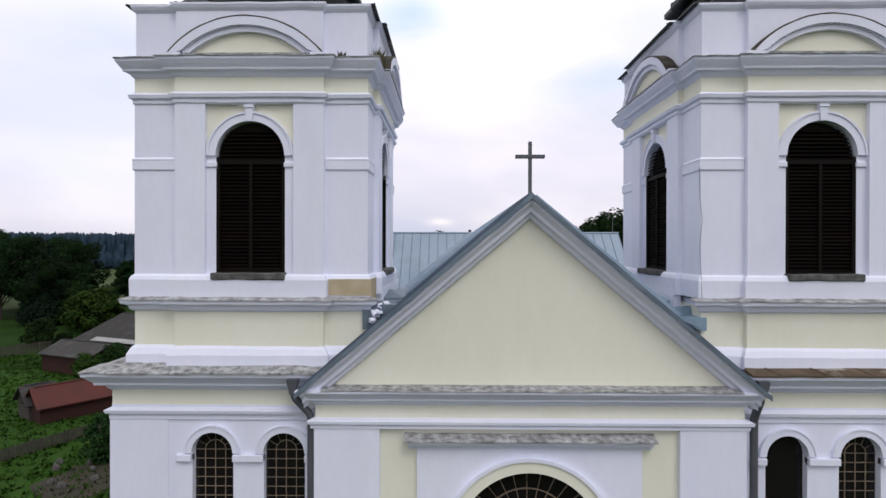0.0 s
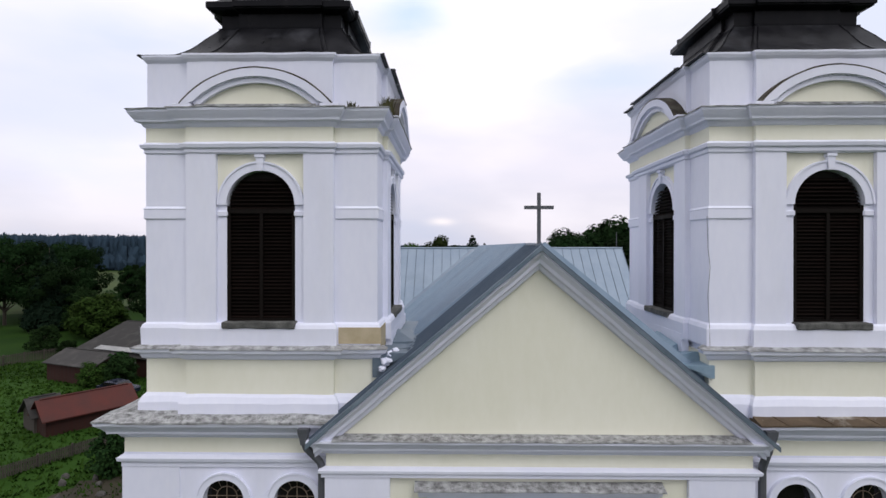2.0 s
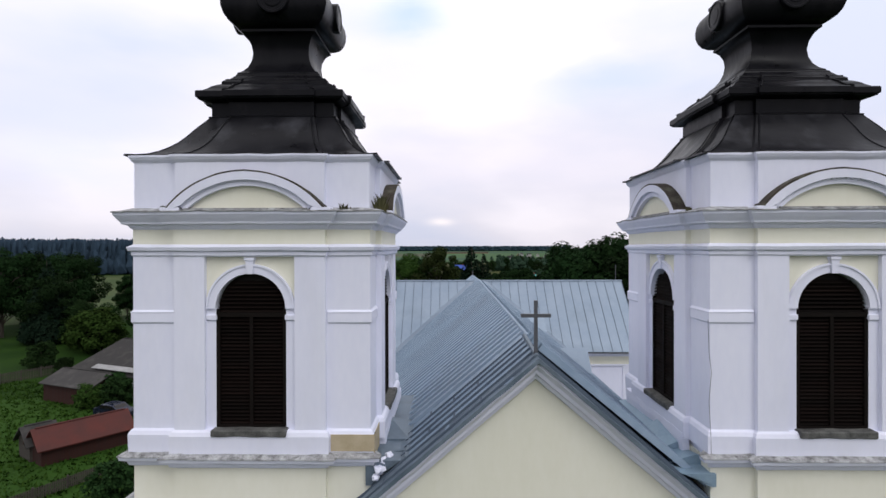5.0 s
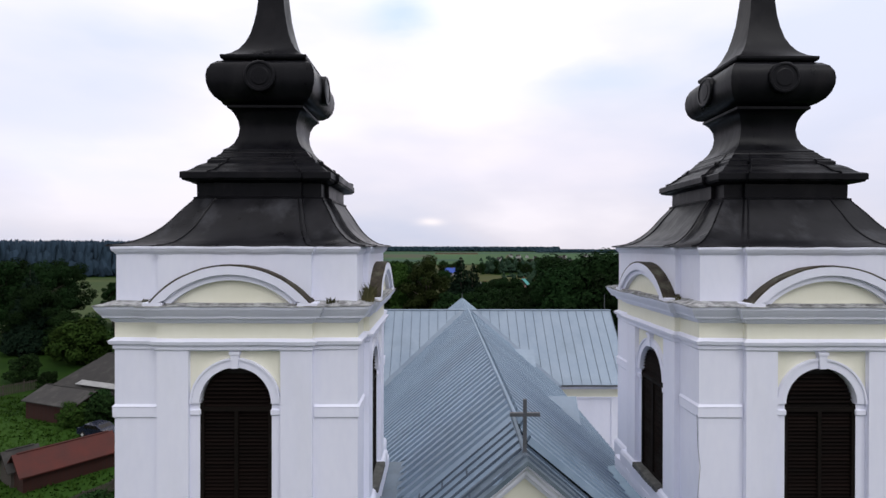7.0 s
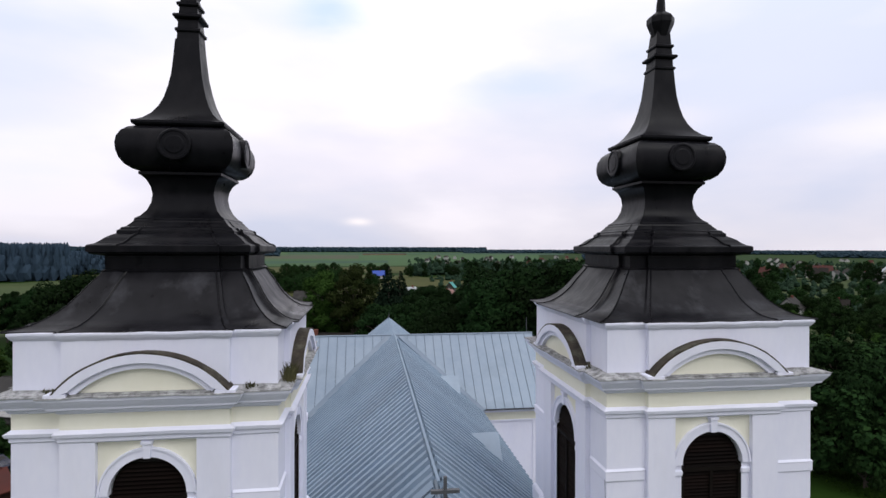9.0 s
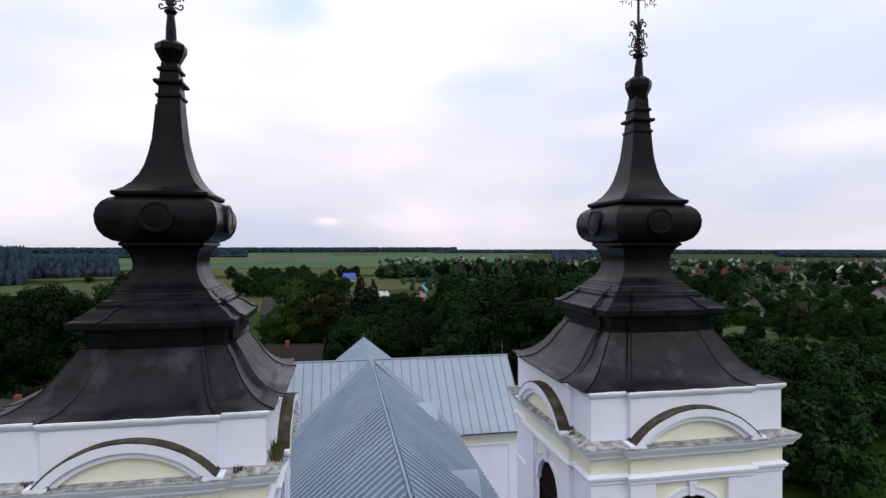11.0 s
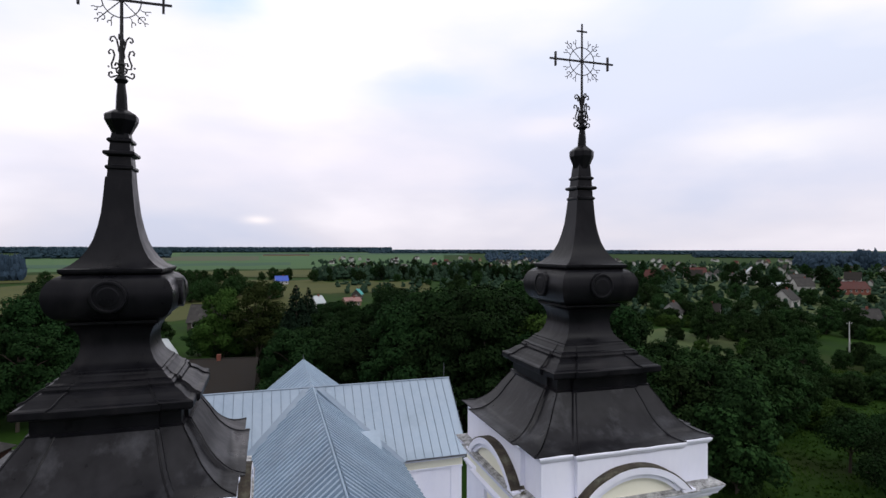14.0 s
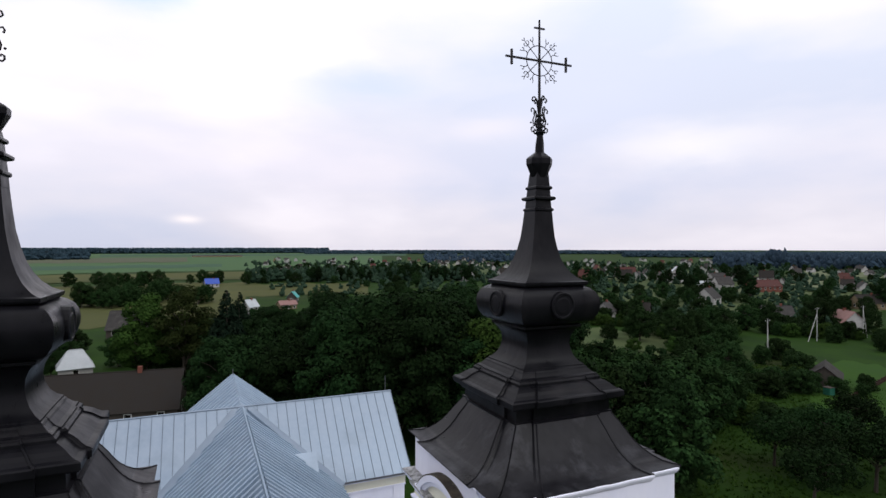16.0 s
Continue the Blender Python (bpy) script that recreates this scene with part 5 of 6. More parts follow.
scrub = [polar(rt.uniform(36, 62), rt.uniform(84, 205)) for i in range(270)]
scrub = [q for q in scrub if noise.noise(Vector((q[0] * .035, q[1] * .035, 1.7))) > -.2]


def clear(q):
    """Open lawns and clearings in the scrub."""
    be, r = math.degrees(math.atan2(q[0] - EX, q[1] - EY)), math.hypot(q[0] - EX, q[1] - EY)
    return (be > 56.5 and r < 150) or (37 < be < 46 and 96 < r < 186) or (50 < be < 57 and 150 < r < 185)


scrub = [q for i, q in enumerate(scrub) if not clear(q) or i % 6 == 0]
spread_copies(BUSH, scrub[::3] + scrub[1::3], rt, 0.55, 1.1)
spread_copies(LBUSH, scrub[2::3], rt, 0.5, 1.0)
spread_copies(ORCHARD, [(62, 24), (66, 31), (70, 25), (59, 33), (52, 24), (75, 33)], rt, 0.85, 1.2)
# bushes before the hay meadow
hedge = [polar(rt.uniform(-13, 2), rt.uniform(112, 160)) for i in range(14)]
low_hedge = [polar(rt.uniform(-14, 3), rt.uniform(105, 175)) for i in range(16)]


def off_house(q):
    """Not in front of the small white house."""
    be, r = math.degrees(math.atan2(q[0] - EX, q[1] - EY)), math.hypot(q[0] - EX, q[1] - EY)
    return not (-13 < be < -6.5 and r < 134)


spread_copies(ROUND, [q for q in hedge if off_house(q)], rt, 0.6, 0.95)
spread_copies(BUSH, [q for q in low_hedge if off_house(q)], rt, 0.7, 1.2)
spread_copies(ROUND, [polar(-4.2 + rt.uniform(-5.5, 5.0), 285 + rt.uniform(-18, 18)) for i in range(26)], rt, 0.85, 1.25)
spread_copies(ROUND, [polar(rt.uniform(-22, 3), rt.uniform(405, 440)) for i in range(16)], rt, 0.7, 1.3)
# farm side
spread_copies(BROAD[0], [(-86, 106), (-92, 98), (-98, 112), (-104, 122), (-95, 126)], rt, 0.86, 1.0)
spread_copies(BROAD[1], [(-100, 96), (-98, 114), (-110, 104), (-78, 92), (-118, 128)], rt, 0.85, 1.0)
spread_copies(BROAD[2], [polar(-30.6, 158), polar(-30.0, 164), polar(-29.2, 156), polar(-28.4, 166)], rt, 0.78, 0.88)
spread_copies(ROUND, [(-72, 92), (-69, 95), (-75, 96), (-84, 150), (-70, 140)], rt, 0.7, 0.9)
spread_copies(BUSH, [(-43.5, 51), (-41.5, 52), (-40, 50.5), (-57, 66), (-63, 70), (-25.5, 26)], rt, 0.5, 0.85)
spread_copies(LBUSH, [(-42.5, 50.2), (-41, 49.8)], rt, 0.4, 0.7)
spread_copies(LBUSH, [(-63, 83), (-66, 86)], rt, 1.6, 1.85)
spread_copies(BROAD[0], [polar(rt.uniform(-27, -16), rt.uniform(95, 130)) for i in range(9)], rt, 0.85, 1.0)
spread_copies(BROAD[1], [polar(rt.uniform(-28, -17), rt.uniform(90, 140)) for i in range(9)], rt, 0.8, 1.0)
# village trees
vt = [polar(rt.uniform(18, 64), rt.uniform(150, 330)) for i in range(120)] + [polar(rt.uniform(4, 64), rt.uniform(330, 760)) for i in range(170)]
spread_copies(ROUND, vt[::2], rt, 0.6, 1.15)
spread_copies(BUSH, vt[1::2], rt, 0.8, 1.5)
spread_copies(BROAD[2], [polar(rt.uniform(5, 26), rt.uniform(410, 445)) for i in range(46)], rt, 0.55, 0.9)
spread_copies(BROAD[2], [polar(rt.uniform(20, 64), rt.uniform(280, 560)) for i in range(24)], rt, 0.7, 0.95)


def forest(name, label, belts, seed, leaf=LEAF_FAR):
    """Far woods as one joined body of small crowns."""
    rng = np.random.default_rng(seed)
    g = (1 + 5 ** .5) / 2
    ico = np.array([(-1, g, 0), (1, g, 0), (-1, -g, 0), (1, -g, 0), (0, -1, g), (0, 1, g), (0, -1, -g), (0, 1, -g), (g, 0, -1), (g, 0, 1), (-g, 0, -1), (-g, 0, 1)]) / 1.9
    tri = np.array([(0, 11, 5), (0, 5, 1), (0, 1, 7), (0, 7, 10), (0, 10, 11), (1, 5, 9), (5, 11, 4), (11, 10, 2), (10, 7, 6), (7, 1, 8),
                    (3, 9, 4), (3, 4, 2), (3, 2, 6), (3, 6, 8), (3, 8, 9), (4, 9, 5), (2, 4, 11), (6, 2, 10), (8, 6, 7), (9, 8, 1)])
    V, F, k = [], [], 0
    for b0, b1, d0, d1, h0, h1, count, w in belts:
        for i in range(count):
            x, y = polar(rng.uniform(b0, b1), rng.uniform(d0, d1))
            h = rng.uniform(h0, h1)
            for j in range(3):
                q = ico * (1 + rng.uniform(-.3, .3, (12, 1)))
                r = w * rng.uniform(.6, 1.1) * (1 - .28 * j)
                V.append(q * np.array([r, r, h * .3]) + np.array([x + rng.uniform(-w, w) * .5, y + rng.uniform(-w, w) * .5, GROUND + h * (.25 + .26 * j)]))
                F.append(tri + k)
                k += 12
    me = bpy.data.meshes.new(name)
    me.from_pydata(np.concatenate(V).tolist(), [], np.concatenate(F).tolist())
    me.materials.append(leaf)
    return tagged(new(name, me), label, "forest", kind="stuff")


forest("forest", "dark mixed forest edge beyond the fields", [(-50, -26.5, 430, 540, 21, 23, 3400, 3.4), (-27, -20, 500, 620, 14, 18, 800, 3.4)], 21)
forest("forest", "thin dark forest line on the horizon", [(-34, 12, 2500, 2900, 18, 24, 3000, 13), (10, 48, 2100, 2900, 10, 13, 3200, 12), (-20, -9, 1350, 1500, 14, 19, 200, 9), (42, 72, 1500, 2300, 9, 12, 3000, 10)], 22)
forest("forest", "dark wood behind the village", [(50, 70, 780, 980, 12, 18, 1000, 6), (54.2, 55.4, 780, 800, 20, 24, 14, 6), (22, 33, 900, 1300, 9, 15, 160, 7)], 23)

forest("village_trees", "scattered garden trees and hedges among far houses",
       [(6, 66, 300, 460, 3, 6, 320, 2.4), (4, 66, 440, 900, 3, 7, 800, 3.0), (24, 60, 200, 330, 2.5, 5, 160, 2.0), (5, 26, 415, 450, 7, 11, 160, 3.5)], 24, LEAF_VILLAGE)

# ---- houses ----
RED_ROOF = mat("red_roof_sheet", (0.050, 0.012, 0.009), (0.085, 0.022, 0.017), 0.7, scale=0.8, fine=6, bump=0.1, vary=0.15)
PINK_ROOF = mat("faded_pink_roof", (0.20, 0.105, 0.095), (0.27, 0.16, 0.145), 0.75, scale=0.8, fine=6, bump=0.1)
GREY_ROOF = mat("grey_fibre_cement_roof", (0.020, 0.019, 0.018), (0.046, 0.043, 0.041), 0.85, scale=0.7, fine=5, bump=0.2,
                grime=(0.075, 0.07, 0.065), grime_amt=0.6, grime_scale=0.9, vary=0.2)
BROWN_ROOF = mat("dark_brown_roof", (0.011, 0.009, 0.0075), (0.021, 0.017, 0.014), 0.85, scale=0.7, fine=5, bump=0.2)
PALE_ROOF = mat("pale_metal_roof", (0.36, 0.39, 0.41), (0.46, 0.49, 0.51), 0.5, 0.1, scale=0.6, fine=4, bump=0.05)
BLUE_ROOF = mat("blue_roof_sheet", (0.03, 0.07, 0.32), (0.05, 0.10, 0.42), 0.55, bump=0.05)
TEAL_ROOF = mat("teal_roof_sheet", (0.02, 0.22, 0.20), (0.04, 0.30, 0.27), 0.55, bump=0.05)
H_WHITE = mat("white_rendered_wall", (0.32, 0.315, 0.30), (0.44, 0.43, 0.42), 0.85, scale=0.8, fine=6, bump=0.1, vary=0.12)
H_YELLOW = mat("ochre_boarded_wall", (0.17, 0.13, 0.075), (0.23, 0.18, 0.11), 0.85, scale=0.8, fine=6, bump=0.1, vary=0.12)
H_BRICK = mat("red_brick_wall", (0.13, 0.040, 0.028), (0.18, 0.065, 0.045), 0.85, scale=0.9, fine=9, bump=0.2)
H_WOOD = mat("dark_red_boards", (0.024, 0.008, 0.006), (0.042, 0.014, 0.010), 0.8, scale=1.5, fine=12, bump=0.2, stretch=(3, 3, .3))
H_GREY = mat("weathered_grey_boards", (0.042, 0.036, 0.030), (0.075, 0.064, 0.054), 0.9, scale=1.5, fine=12, bump=0.3, stretch=(3, 3, .3))
MARK = mat("pale_trim_paint", (0.55, 0.55, 0.53), (0.65, 0.65, 0.63), 0.7, bump=0.05)


def house(name, label, category, x, y, yaw, w, d, hw, hr, wall_m, roof_m, hip=0.0, chimney=True, windows=3, group="", over=0.35):
    """A gabled or hipped house: w along the ridge, d across, walls hw high, ridge hr high."""
    t = thing(name, label, category, group)
    t.matrix_basis = pose(x, y, GROUND, 0, 0, yaw)
    W, D = w / 2, d / 2
    bm = bmesh.new()
    box(bm, -W, W, -D, D, -0.2, hw)
    part("wall", bm, wall_m, t)
    e = hw - over * (hr - hw) / D
    for s in (-1, 1):
        bm = bmesh.new()
        o = over
        a = [(-W - o, s * (D + o), e), (W + o, s * (D + o), e), (W + o - hip * (W + o) * .6, 0, hr), (-W - o + hip * (W + o) * .6, 0, hr)]
        loft(bm, [[(px, py, pz) for px, py, pz in a], [(px, py, pz + .10) for px, py, pz in a]])
        part("roof_slope", bm, roof_m, t)
        bm = bmesh.new()
        if hip:
            a = [(s * (W + o), -D - o, e), (s * (W + o), D + o, e), (s * (W + o) * (1 - hip * .6), 0, hr)]
            loft(bm, [a, [(px, py, pz + .10) for px, py, pz in a]])
            part("roof_hip", bm, roof_m, t)
        else:
            a = [(-D, hw), (D, hw), (0, hr - .06)]
            loft(bm, [[(s * (W - .1), py, pz) for py, pz in a], [(s * W, py, pz) for py, pz in a]])
            part("gable", bm, wall_m, t)
    bm = bmesh.new()
    tube(bm, [(-W * (1 - hip * .6), 0, hr + .1), (W * (1 - hip * .6), 0, hr + .1)], .09, 5)
    part("ridge_cap", bm, roof_m, t)
    if chimney:
        cx_ = W * (.55 if w > 20 else .3)
        part("chimney", boxbm(cx_ - .3, cx_ + .3, -.35, .25, hr - .9, hr + .75), H_BRICK, t, "brick chimney")
    for s in (-1, 1):
        for i in range(windows):
            px = -W + w * (i + .5) / windows
            win_ = part("window", boxbm(px - .5, px + .5, s * D - .05, s * D + .04, hw - 1.75, hw - .45), MARK, t)
            part("pane", boxbm(px - .4, px + .4, s * (D + .035) - .02, s * (D + .035) + .02, hw - 1.65, hw - .55), GLASS, win_)
        if hw > 2.2:
            win_ = part("window", boxbm(s * W - .05, s * W + .04, -.5, .5, hw - 1.75, hw - .45), MARK, t)
            part("pane", boxbm(s * (W + .035) - .02, s * (W + .035) + .02, -.4, .4, hw - 1.65, hw - .55), GLASS, win_)
    return t


# farm beside the church
house("shed", "dark red boarded shed with a red sheet roof", "shed", -34.5, 36.7, 54, 7.0, 2.8, 1.6, 2.8, H_WOOD, RED_ROOF, chimney=False, windows=0)
house("shed", "weathered grey boarded shed with a dark roof", "shed", -37.6, 35.6, 54, 2.0, 2.6, 1.6, 2.7, H_GREY, GREY_ROOF, chimney=False, windows=0)
house("farmhouse", "dark red house under a large grey hipped roof", "house", -40.6, 60.5, -22, 17, 11, 2.5, 5.6, H_WOOD, GREY_ROOF, hip=0.5, windows=4)
house("shed", "dark red lean-to with a pale patched roof", "shed", -45.2, 53.5, -22, 8, 5.0, 2.2, 3.3, H_WOOD, GREY_ROOF, chimney=False, windows=0)
ps = thing("roof_sheet_strip", "pale metal flashing strip across the farmhouse roof", "roof sheet")
b = bmesh.new()
loft(b, [[(-4.5, -.45, 0), (4.5, -.45, 0), (4.5, .45, .3), (-4.5, .45, .3)], [(-4.5, -.45, .05), (4.5, -.45, .05), (4.5, .45, .35), (-4.5, .45, .35)]])
part("sheet", b, mat("dull_pale_sheet", (0.22, 0.22, 0.22), (0.34, 0.34, 0.335), 0.8, scale=1.5, fine=6, bump=0.2), ps)
ps.matrix_basis = pose(-42.6, 55.6, GROUND + 2.95, 0, 0, -22)
house("long_house", "long building with a dark brown roof among trees", "house", -17.2, 83, -6, 25, 10, 2.8, 7.2, H_GREY, BROWN_ROOF, windows=6)
house("summer_house", "small white house with a pale tent roof", "house", -24.3, 116, 12, 5.5, 5.5, 2.8, 5.6, H_WHITE, PALE_ROOF, hip=1.0, chimney=False, windows=1)
house("barn", "grey roofed house with a white gable", "house", -19.5, 168, -12, 11, 8, 3.0, 7.6, H_GREY, GREY_ROOF, windows=3)
house("house", "pink-roofed brick house half hidden by trees", "house", 20, 99, 20, 8, 7, 3.0, 6.0, H_BRICK, PINK_ROOF, windows=2)
# village
G = "village houses"
house("house", "white house with a pale roof behind the trees", "house", 15.5, 214, 40, 4.8, 4.4, 3.0, 5.4, H_WHITE, PALE_ROOF, windows=2, group=G)
house("house", "house with a bright teal roof", "house", 38, 256, 70, 6, 4.5, 2.4, 4.8, H_GREY, TEAL_ROOF, windows=2, group=G)
house("house", "low house with a faded pink roof", "house", 31, 226, 15, 7, 4.5, 2.0, 3.4, H_YELLOW, PINK_ROOF, windows=3, group=G)
house("house", "house with a bright blue roof", "house", 5, 372, 10, 8, 6, 2.6, 5.6, H_WHITE, BLUE_ROOF, windows=3, group=G)
house("house", "long red brick house with pale gables", "house", 291, 204, -20, 17, 8, 3.6, 7.0, H_BRICK, RED_ROOF, windows=6, group=G)
house("house", "white gabled house beside the brick house", "house", 268, 212, -20, 9, 8, 5.0, 9.0, H_WHITE, GREY_ROOF, windows=2, group=G)
house("house", "white house with a faded pink roof", "house", 176, 93, 62, 7.5, 6.5, 3.4, 6.4, H_WHITE, PINK_ROOF, windows=3, group=G)
house("house", "low grey-roofed white house among bushes", "house", 180, 118, -35, 9, 6.5, 2.6, 5.4, H_WHITE, GREY_ROOF, windows=3, group=G)
house("house", "grey-roofed house with a white gable", "house", 133, 150, 35, 8, 6, 2.6, 5.6, H_WHITE, GREY_ROOF, windows=3, group=G)
house("house", "dark-roofed house with pale walls", "house", 143, 144, -50, 7.5, 6, 2.6, 5.6, H_WHITE, BROWN_ROOF, windows=3, group=G)
house("hall", "long low building with a pale metal roof", "hall", 273, 226, -35, 20, 10, 3.5, 5.5, H_WHITE, PALE_ROOF, chimney=False, windows=5, group=G)
house("house", "small grey-roofed house in the trees", "house", 208, 170, 20, 9, 8, 3.2, 7.2, H_WHITE, GREY_ROOF, windows=2, group=G)
house("house", "grey house at the wood's edge", "house", 250, 128, -20, 11, 7, 2.8, 6.0, H_YELLOW, BROWN_ROOF, windows=3, group=G)
house("house", "orange-red roofed house beyond the village", "house", 322, 350, -30, 16, 10, 4, 9, H_WHITE, RED_ROOF, windows=3, group=G)
house("house", "white double-gabled village house", "house", 350, 322, 50, 11, 10, 5, 10, H_WHITE, PALE_ROOF, windows=2, group=G)
house("shack", "brown boarded shack with a patched roof", "shed", 104, 55, 30, 7, 5, 1.9, 3.9, H_GREY, BROWN_ROOF, chimney=False, windows=0)
house("farm_hall", "long pale farm hall in the far fields", "hall", 42, 1549, 5, 120, 22, 3.5, 5.5, H_YELLOW, GREY_ROOF, chimney=False, windows=8)
rv = random.Random(5)
walls, roofs = [H_WHITE, H_WHITE, H_WHITE, H_YELLOW, H_WHITE], [GREY_ROOF, BROWN_ROOF, GREY_ROOF, RED_ROOF, BROWN_ROOF, GREY_ROOF]
protos = []
for i in range(8):
    wm, rm = walls[i % 5], roofs[i % 6]
    nm = {"grey_fibre_cement_roof": "grey", "red_roof_sheet": "red", "dark_brown_roof": "dark brown", "pale_metal_roof": "pale metal", "faded_pink_roof": "faded pink"}[rm.name]
    wn_ = {"white_rendered_wall": "white", "ochre_boarded_wall": "ochre", "red_brick_wall": "red brick"}[wm.name]
    x, y = polar(26 + i * 4, 420 + 35 * (i % 3))
    protos.append(house("house", f"small {wn_} village house with a {nm} roof", "house", x, y, rv.uniform(0, 180), rv.uniform(8, 12), rv.uniform(7, 9), rv.uniform(3, 4.6), rv.uniform(7, 9), wm, rm, windows=2, group=G))
for i in range(165):
    p = rv.choice(protos)
    be = rv.uniform(6, 66)
    x, y = polar(be, rv.uniform(380, 560) if be > 34 and i % 4 == 0 else rv.uniform(520, 1150))
    h_ = copy_thing(p, pose(x, y, GROUND, 0, 0, rv.uniform(0, 180)))
    k_ = rv.uniform(.55, .85)
    h_.scale = (k_, k_, k_)


# ---- poles, car, fences ----
CONCRETE = mat("pale_concrete_pole", (0.36, 0.36, 0.35), (0.46, 0.46, 0.45), 0.9, scale=2, fine=12, bump=0.2)


def pole(x, y, brace):
    p = thing("utility_pole", "pale concrete utility pole with a brace", "utility pole", "utility poles", at=(x, y, GROUND))
    bm = bmesh.new()
    tube(bm, [(0, 0, -.3), (0, 0, 9.2)], [.12, .08], 6)
    part("post", bm, CONCRETE, p)
    bm = bmesh.new()
    tube(bm, [(brace, .4, -.3), (.05, 0, 7.6)], [.10, .07], 6)
    part("brace", bm, CONCRETE, p)
    part("crossarm", boxbm(-.8, .8, -.05, .05, 8.7, 8.8), PIPE, p)
    for s in (-.7, 0.7):
        part("insulator", lathe([(.04, 8.8), (.06, 8.84), (.05, 8.95), (.02, 9.0)], 6), MARK, p).matrix_basis = pose(s, 0, 0)


pole(116, 75, 0.9)
pole(151, 86, -3.2)
pole(168, 84, 2.6)

CARPAINT = mat("dark_blue_car_paint", (0.012, 0.016, 0.035), (0.016, 0.02, 0.042), 0.25, 0.3, bump=0.0, spec=0.5)
RUBBER = mat("black_rubber", (0.012, 0.012, 0.012), (0.02, 0.02, 0.02), 0.9)
car = thing("car", "dark blue parked car on the farm lawn", "car")
b = bmesh.new()
side = [(-2.1, .35), (2.1, .35), (2.15, .75), (1.95, .92), (1.1, .98), (.45, 1.42), (-1.0, 1.45), (-1.75, 1.02), (-2.12, .95)]
loft(b, [[(x, y, z if abs(y) < .8 or z < 1 else z - .04) for x, z in side] for y in (-.84, -.78, .78, .84)])
part("body", b, CARPAINT, car)
for x, z0, z1, x2 in ((.95, 1.02, 1.36, .52),):
    b = bmesh.new()
    loft(b, [[(x, -.7, z0), (x, .7, z0), (x2, .62, z1), (x2, -.62, z1)], [(x + .04, -.7, z0 + .03), (x + .04, .7, z0 + .03), (x2 + .04, .62, z1 + .03), (x2 + .04, -.62, z1 + .03)]])
    part("windscreen", b, GLASS, car)
for s in (-1, 1):
    b = bmesh.new()
    loft(b, [[(-1.3, s * y, 1.05), (.85, s * y, 1.03), (.42, s * y, 1.36), (-.95, s * y, 1.38)] for y in (.80, .855)])
    part("side_window", b, GLASS, car)
    for x in (-1.3, 1.3):
        w = part("wheel", lathe([(.18, -.1), (.31, -.1), (.33, -.06), (.33, .06), (.31, .1), (.18, .1)], 14), RUBBER, car)
        w.matrix_basis = pose(x, s * .78, .33, 90)
        part("rim", lathe([(.17, -.105), (.05, -.12), (.05, .12), (.17, .105)], 10), CONCRETE, w)
car.matrix_basis = pose(-37.6, 46.6, GROUND, 0, 0, -16)


def fence(x0, y0, x1, y1, h, label, mat_, gap=0.16):
    f = thing("fence", label, "fence", "farm fences")
    a, c = Vector((x0, y0, GROUND)), Vector((x1, y1, GROUND))
    ln = (c - a).length
    ang = math.degrees(math.atan2(y1 - y0, x1 - x0))
    f.matrix_basis = pose(x0, y0, GROUND, 0, 0, ang)
    n = int(ln / gap)
    first = None
    for i in range(n):
        m = pose(i * gap, 0, 0, 0, 0, 0)
        if first is None:
            first = part("slat", boxbm(-.055, .055, -.012, .012, 0.04, h), mat_, f)
        else:
            share("slat", first, f, m)
    for z in (.3, h - .25):
        part("rail", boxbm(-.1, ln, .012, .06, z, z + .08), mat_, f)
    first = None
    for i in range(int(ln / 2.4) + 1):
        if first is None:
            first = part("post", boxbm(-.06, .06, .06, .18, -.2, h + .05), mat_, f)
        else:
            share("post", first, f, pose(i * 2.4, 0, 0))


fence(-34.5, 20.5, -26.6, 37.5, 0.9, "low weathered board fence across the lawn", H_GREY)
fence(-66, 52, -58, 66, 1.4, "dark board fence behind the farm lawn", H_GREY, 0.2)
fence(96, 46, 118, 52, 1.1, "brown board fence beside the shack", H_WOOD, 0.2)
STONE = mat("grey_field_stone", (0.05, 0.046, 0.042), (0.10, 0.094, 0.086), 0.95, scale=2, fine=9, bump=0.6)
rs_ = random.Random(3)
for i in range(11):
    st = bmesh.new()
    bmesh.ops.create_icosphere(st, subdivisions=2, radius=1)
    hx, hy, hz = rs_.uniform(.15, .35), rs_.uniform(.15, .3), rs_.uniform(.12, .4)
    for v in st.verts:
        k = 1 + .25 * noise.noise(v.co * 1.7 + Vector((i * 3, 0, 0)))
        v.co = Vector((v.co.x * hx, v.co.y * hy, v.co.z * hz)) * k
    o = part("stone", st, STONE, None)
    o.matrix_basis = pose(rs_.uniform(-28.5, -23), rs_.uniform(19, 27), GROUND + .12, 0, 0, rs_.uniform(0, 180))
    tagged(o, "grey field stone in the rough garden", "stone", "garden stones")
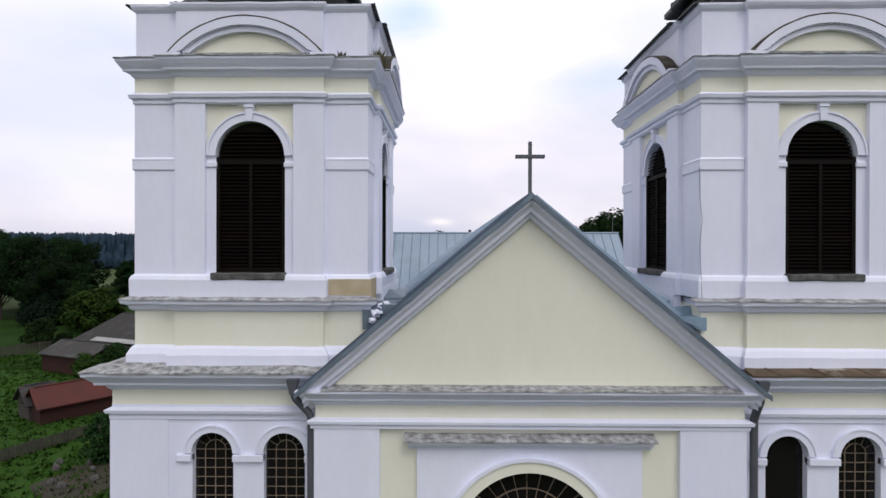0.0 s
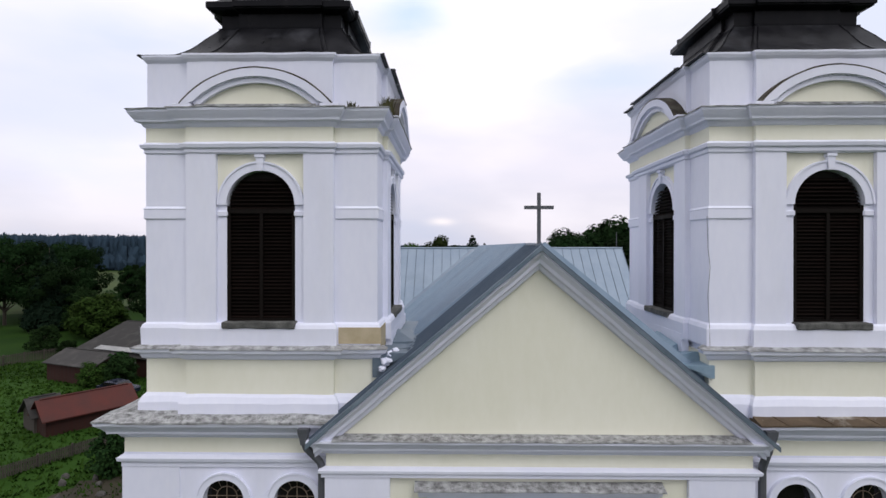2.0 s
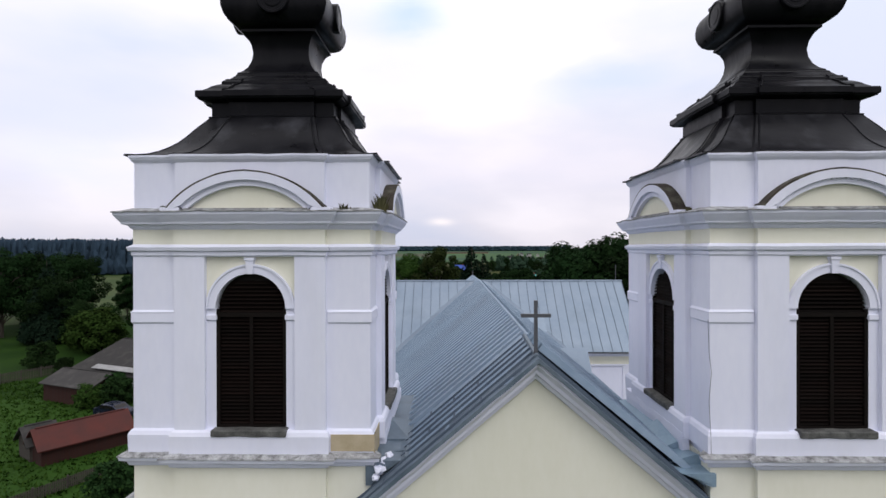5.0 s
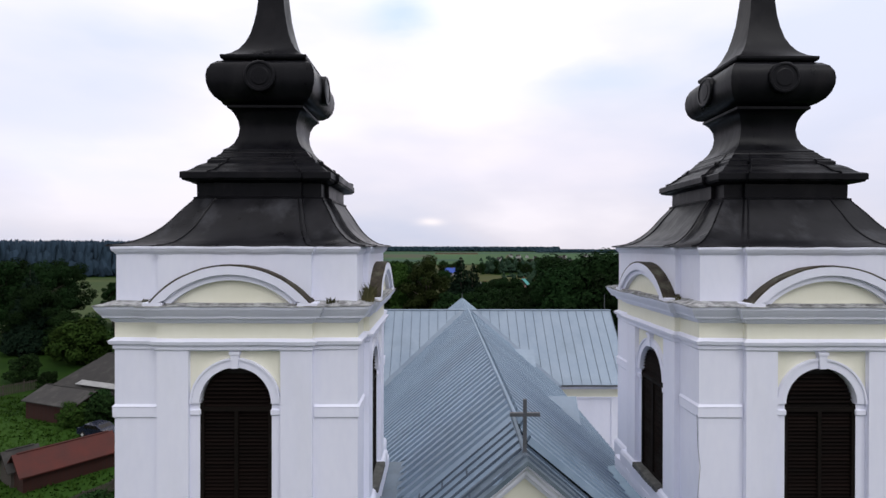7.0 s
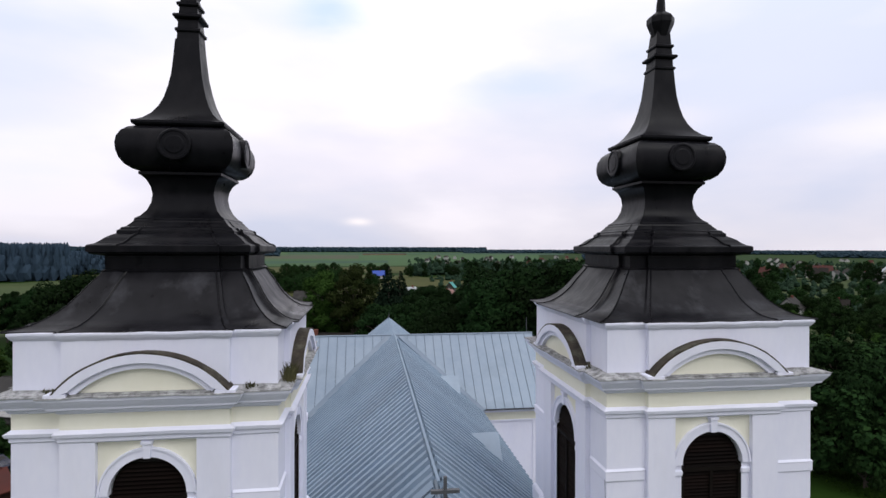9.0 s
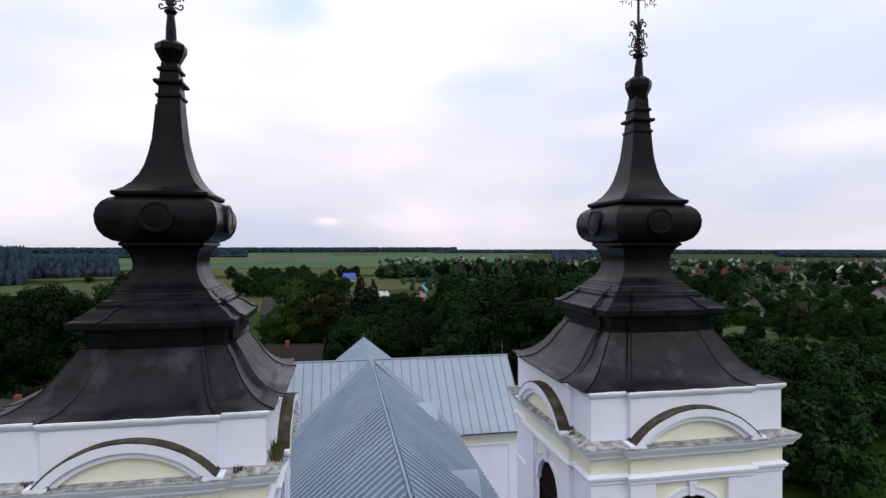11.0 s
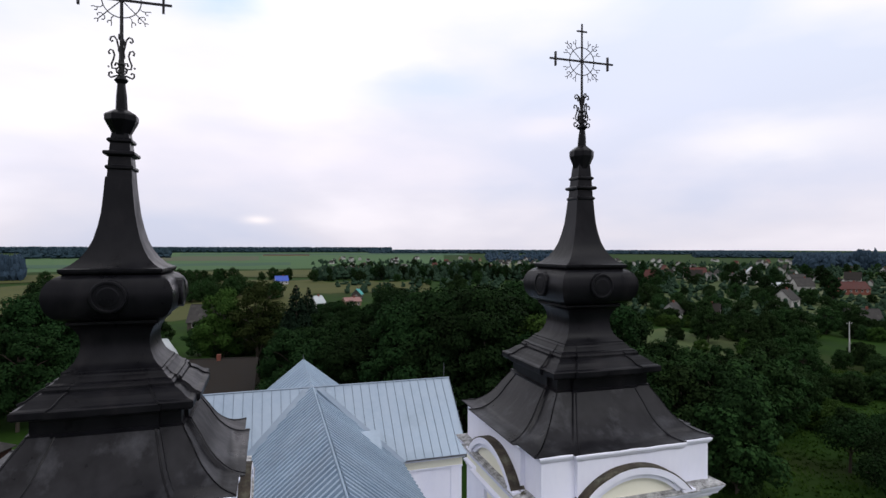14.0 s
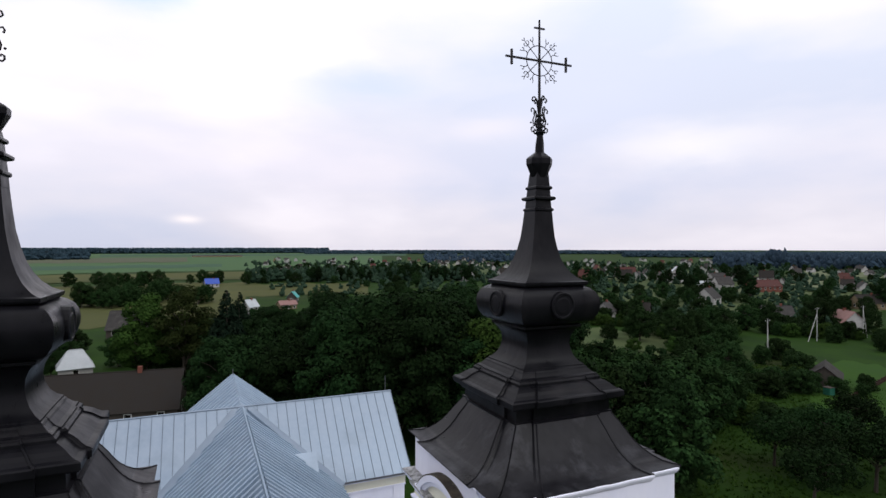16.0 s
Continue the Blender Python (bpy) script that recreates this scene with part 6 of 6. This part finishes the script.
crate = thing("crate", "dark green box beside the shack", "box")
part("box", boxbm(-.7, .7, -.6, .6, 0, 1.3, bevel=.04), mat("dark_green_paint", (0.01, 0.09, 0.06), (0.02, 0.12, 0.08), 0.6), crate)
part("lid", boxbm(-.75, .75, -.65, .65, 1.3, 1.42, bevel=.03), H_GREY, crate)
crate.matrix_basis = pose(97, 50, GROUND)

bed = bmesh.new()
ring_ = [(-24.6 + 2.6 * math.cos(a / 9 * math.pi) * (1 + .2 * math.sin(a * 2.1)), 22.5 + 3.0 * math.sin(a / 9 * math.pi) * (1 + .15 * math.cos(a * 1.7)), GROUND + .02) for a in range(18)]
loft(bed, [ring_, [(x * .97 - .75, y * .97 + .7, z + .06) for x, y, z in ring_]])
tagged(part("garden_bed", bed, DIRT), "rough brown garden bed beside the fence", "garden bed")


# rough grass on the lawns
BLADE = leaf_mat("grass_blades", (0.013, 0.038, 0.005), (0.025, 0.058, 0.009), 0.0)
rg = np.random.default_rng(77)


def tufts(x0, x1, y0, y1, count, label):
    c = np.stack([rg.uniform(x0, x1, count), rg.uniform(y0, y1, count), np.full(count, GROUND)], 1)
    V, F = [], []
    for j in range(4):
        a = rg.uniform(0, 6.28, count)
        h = rg.uniform(.10, .34, count)
        w = rg.uniform(.05, .16, count)
        base = c + np.stack([np.cos(a) * .12, np.sin(a) * .12, np.full(count, -.02)], 1)
        side = np.stack([-np.sin(a) * w, np.cos(a) * w, np.zeros(count)], 1)
        tip = base + np.stack([np.cos(a) * h * .8, np.sin(a) * h * .8, h], 1)
        V.append(np.stack([base - side, base + side, tip], 1).reshape(-1, 3))
    V = np.concatenate(V)
    F = np.arange(len(V)).reshape(-1, 3)
    me = bpy.data.meshes.new("grass")
    me.from_pydata(V.tolist(), [], F.tolist())
    me.materials.append(BLADE)
    tagged(new("grass", me), label, "grass", kind="stuff")


tufts(-62, -21, 14, 62, 9000, "uneven green grass on the farm lawn")
tufts(40, 112, 14, 74, 12000, "uneven green grass between the garden trees")
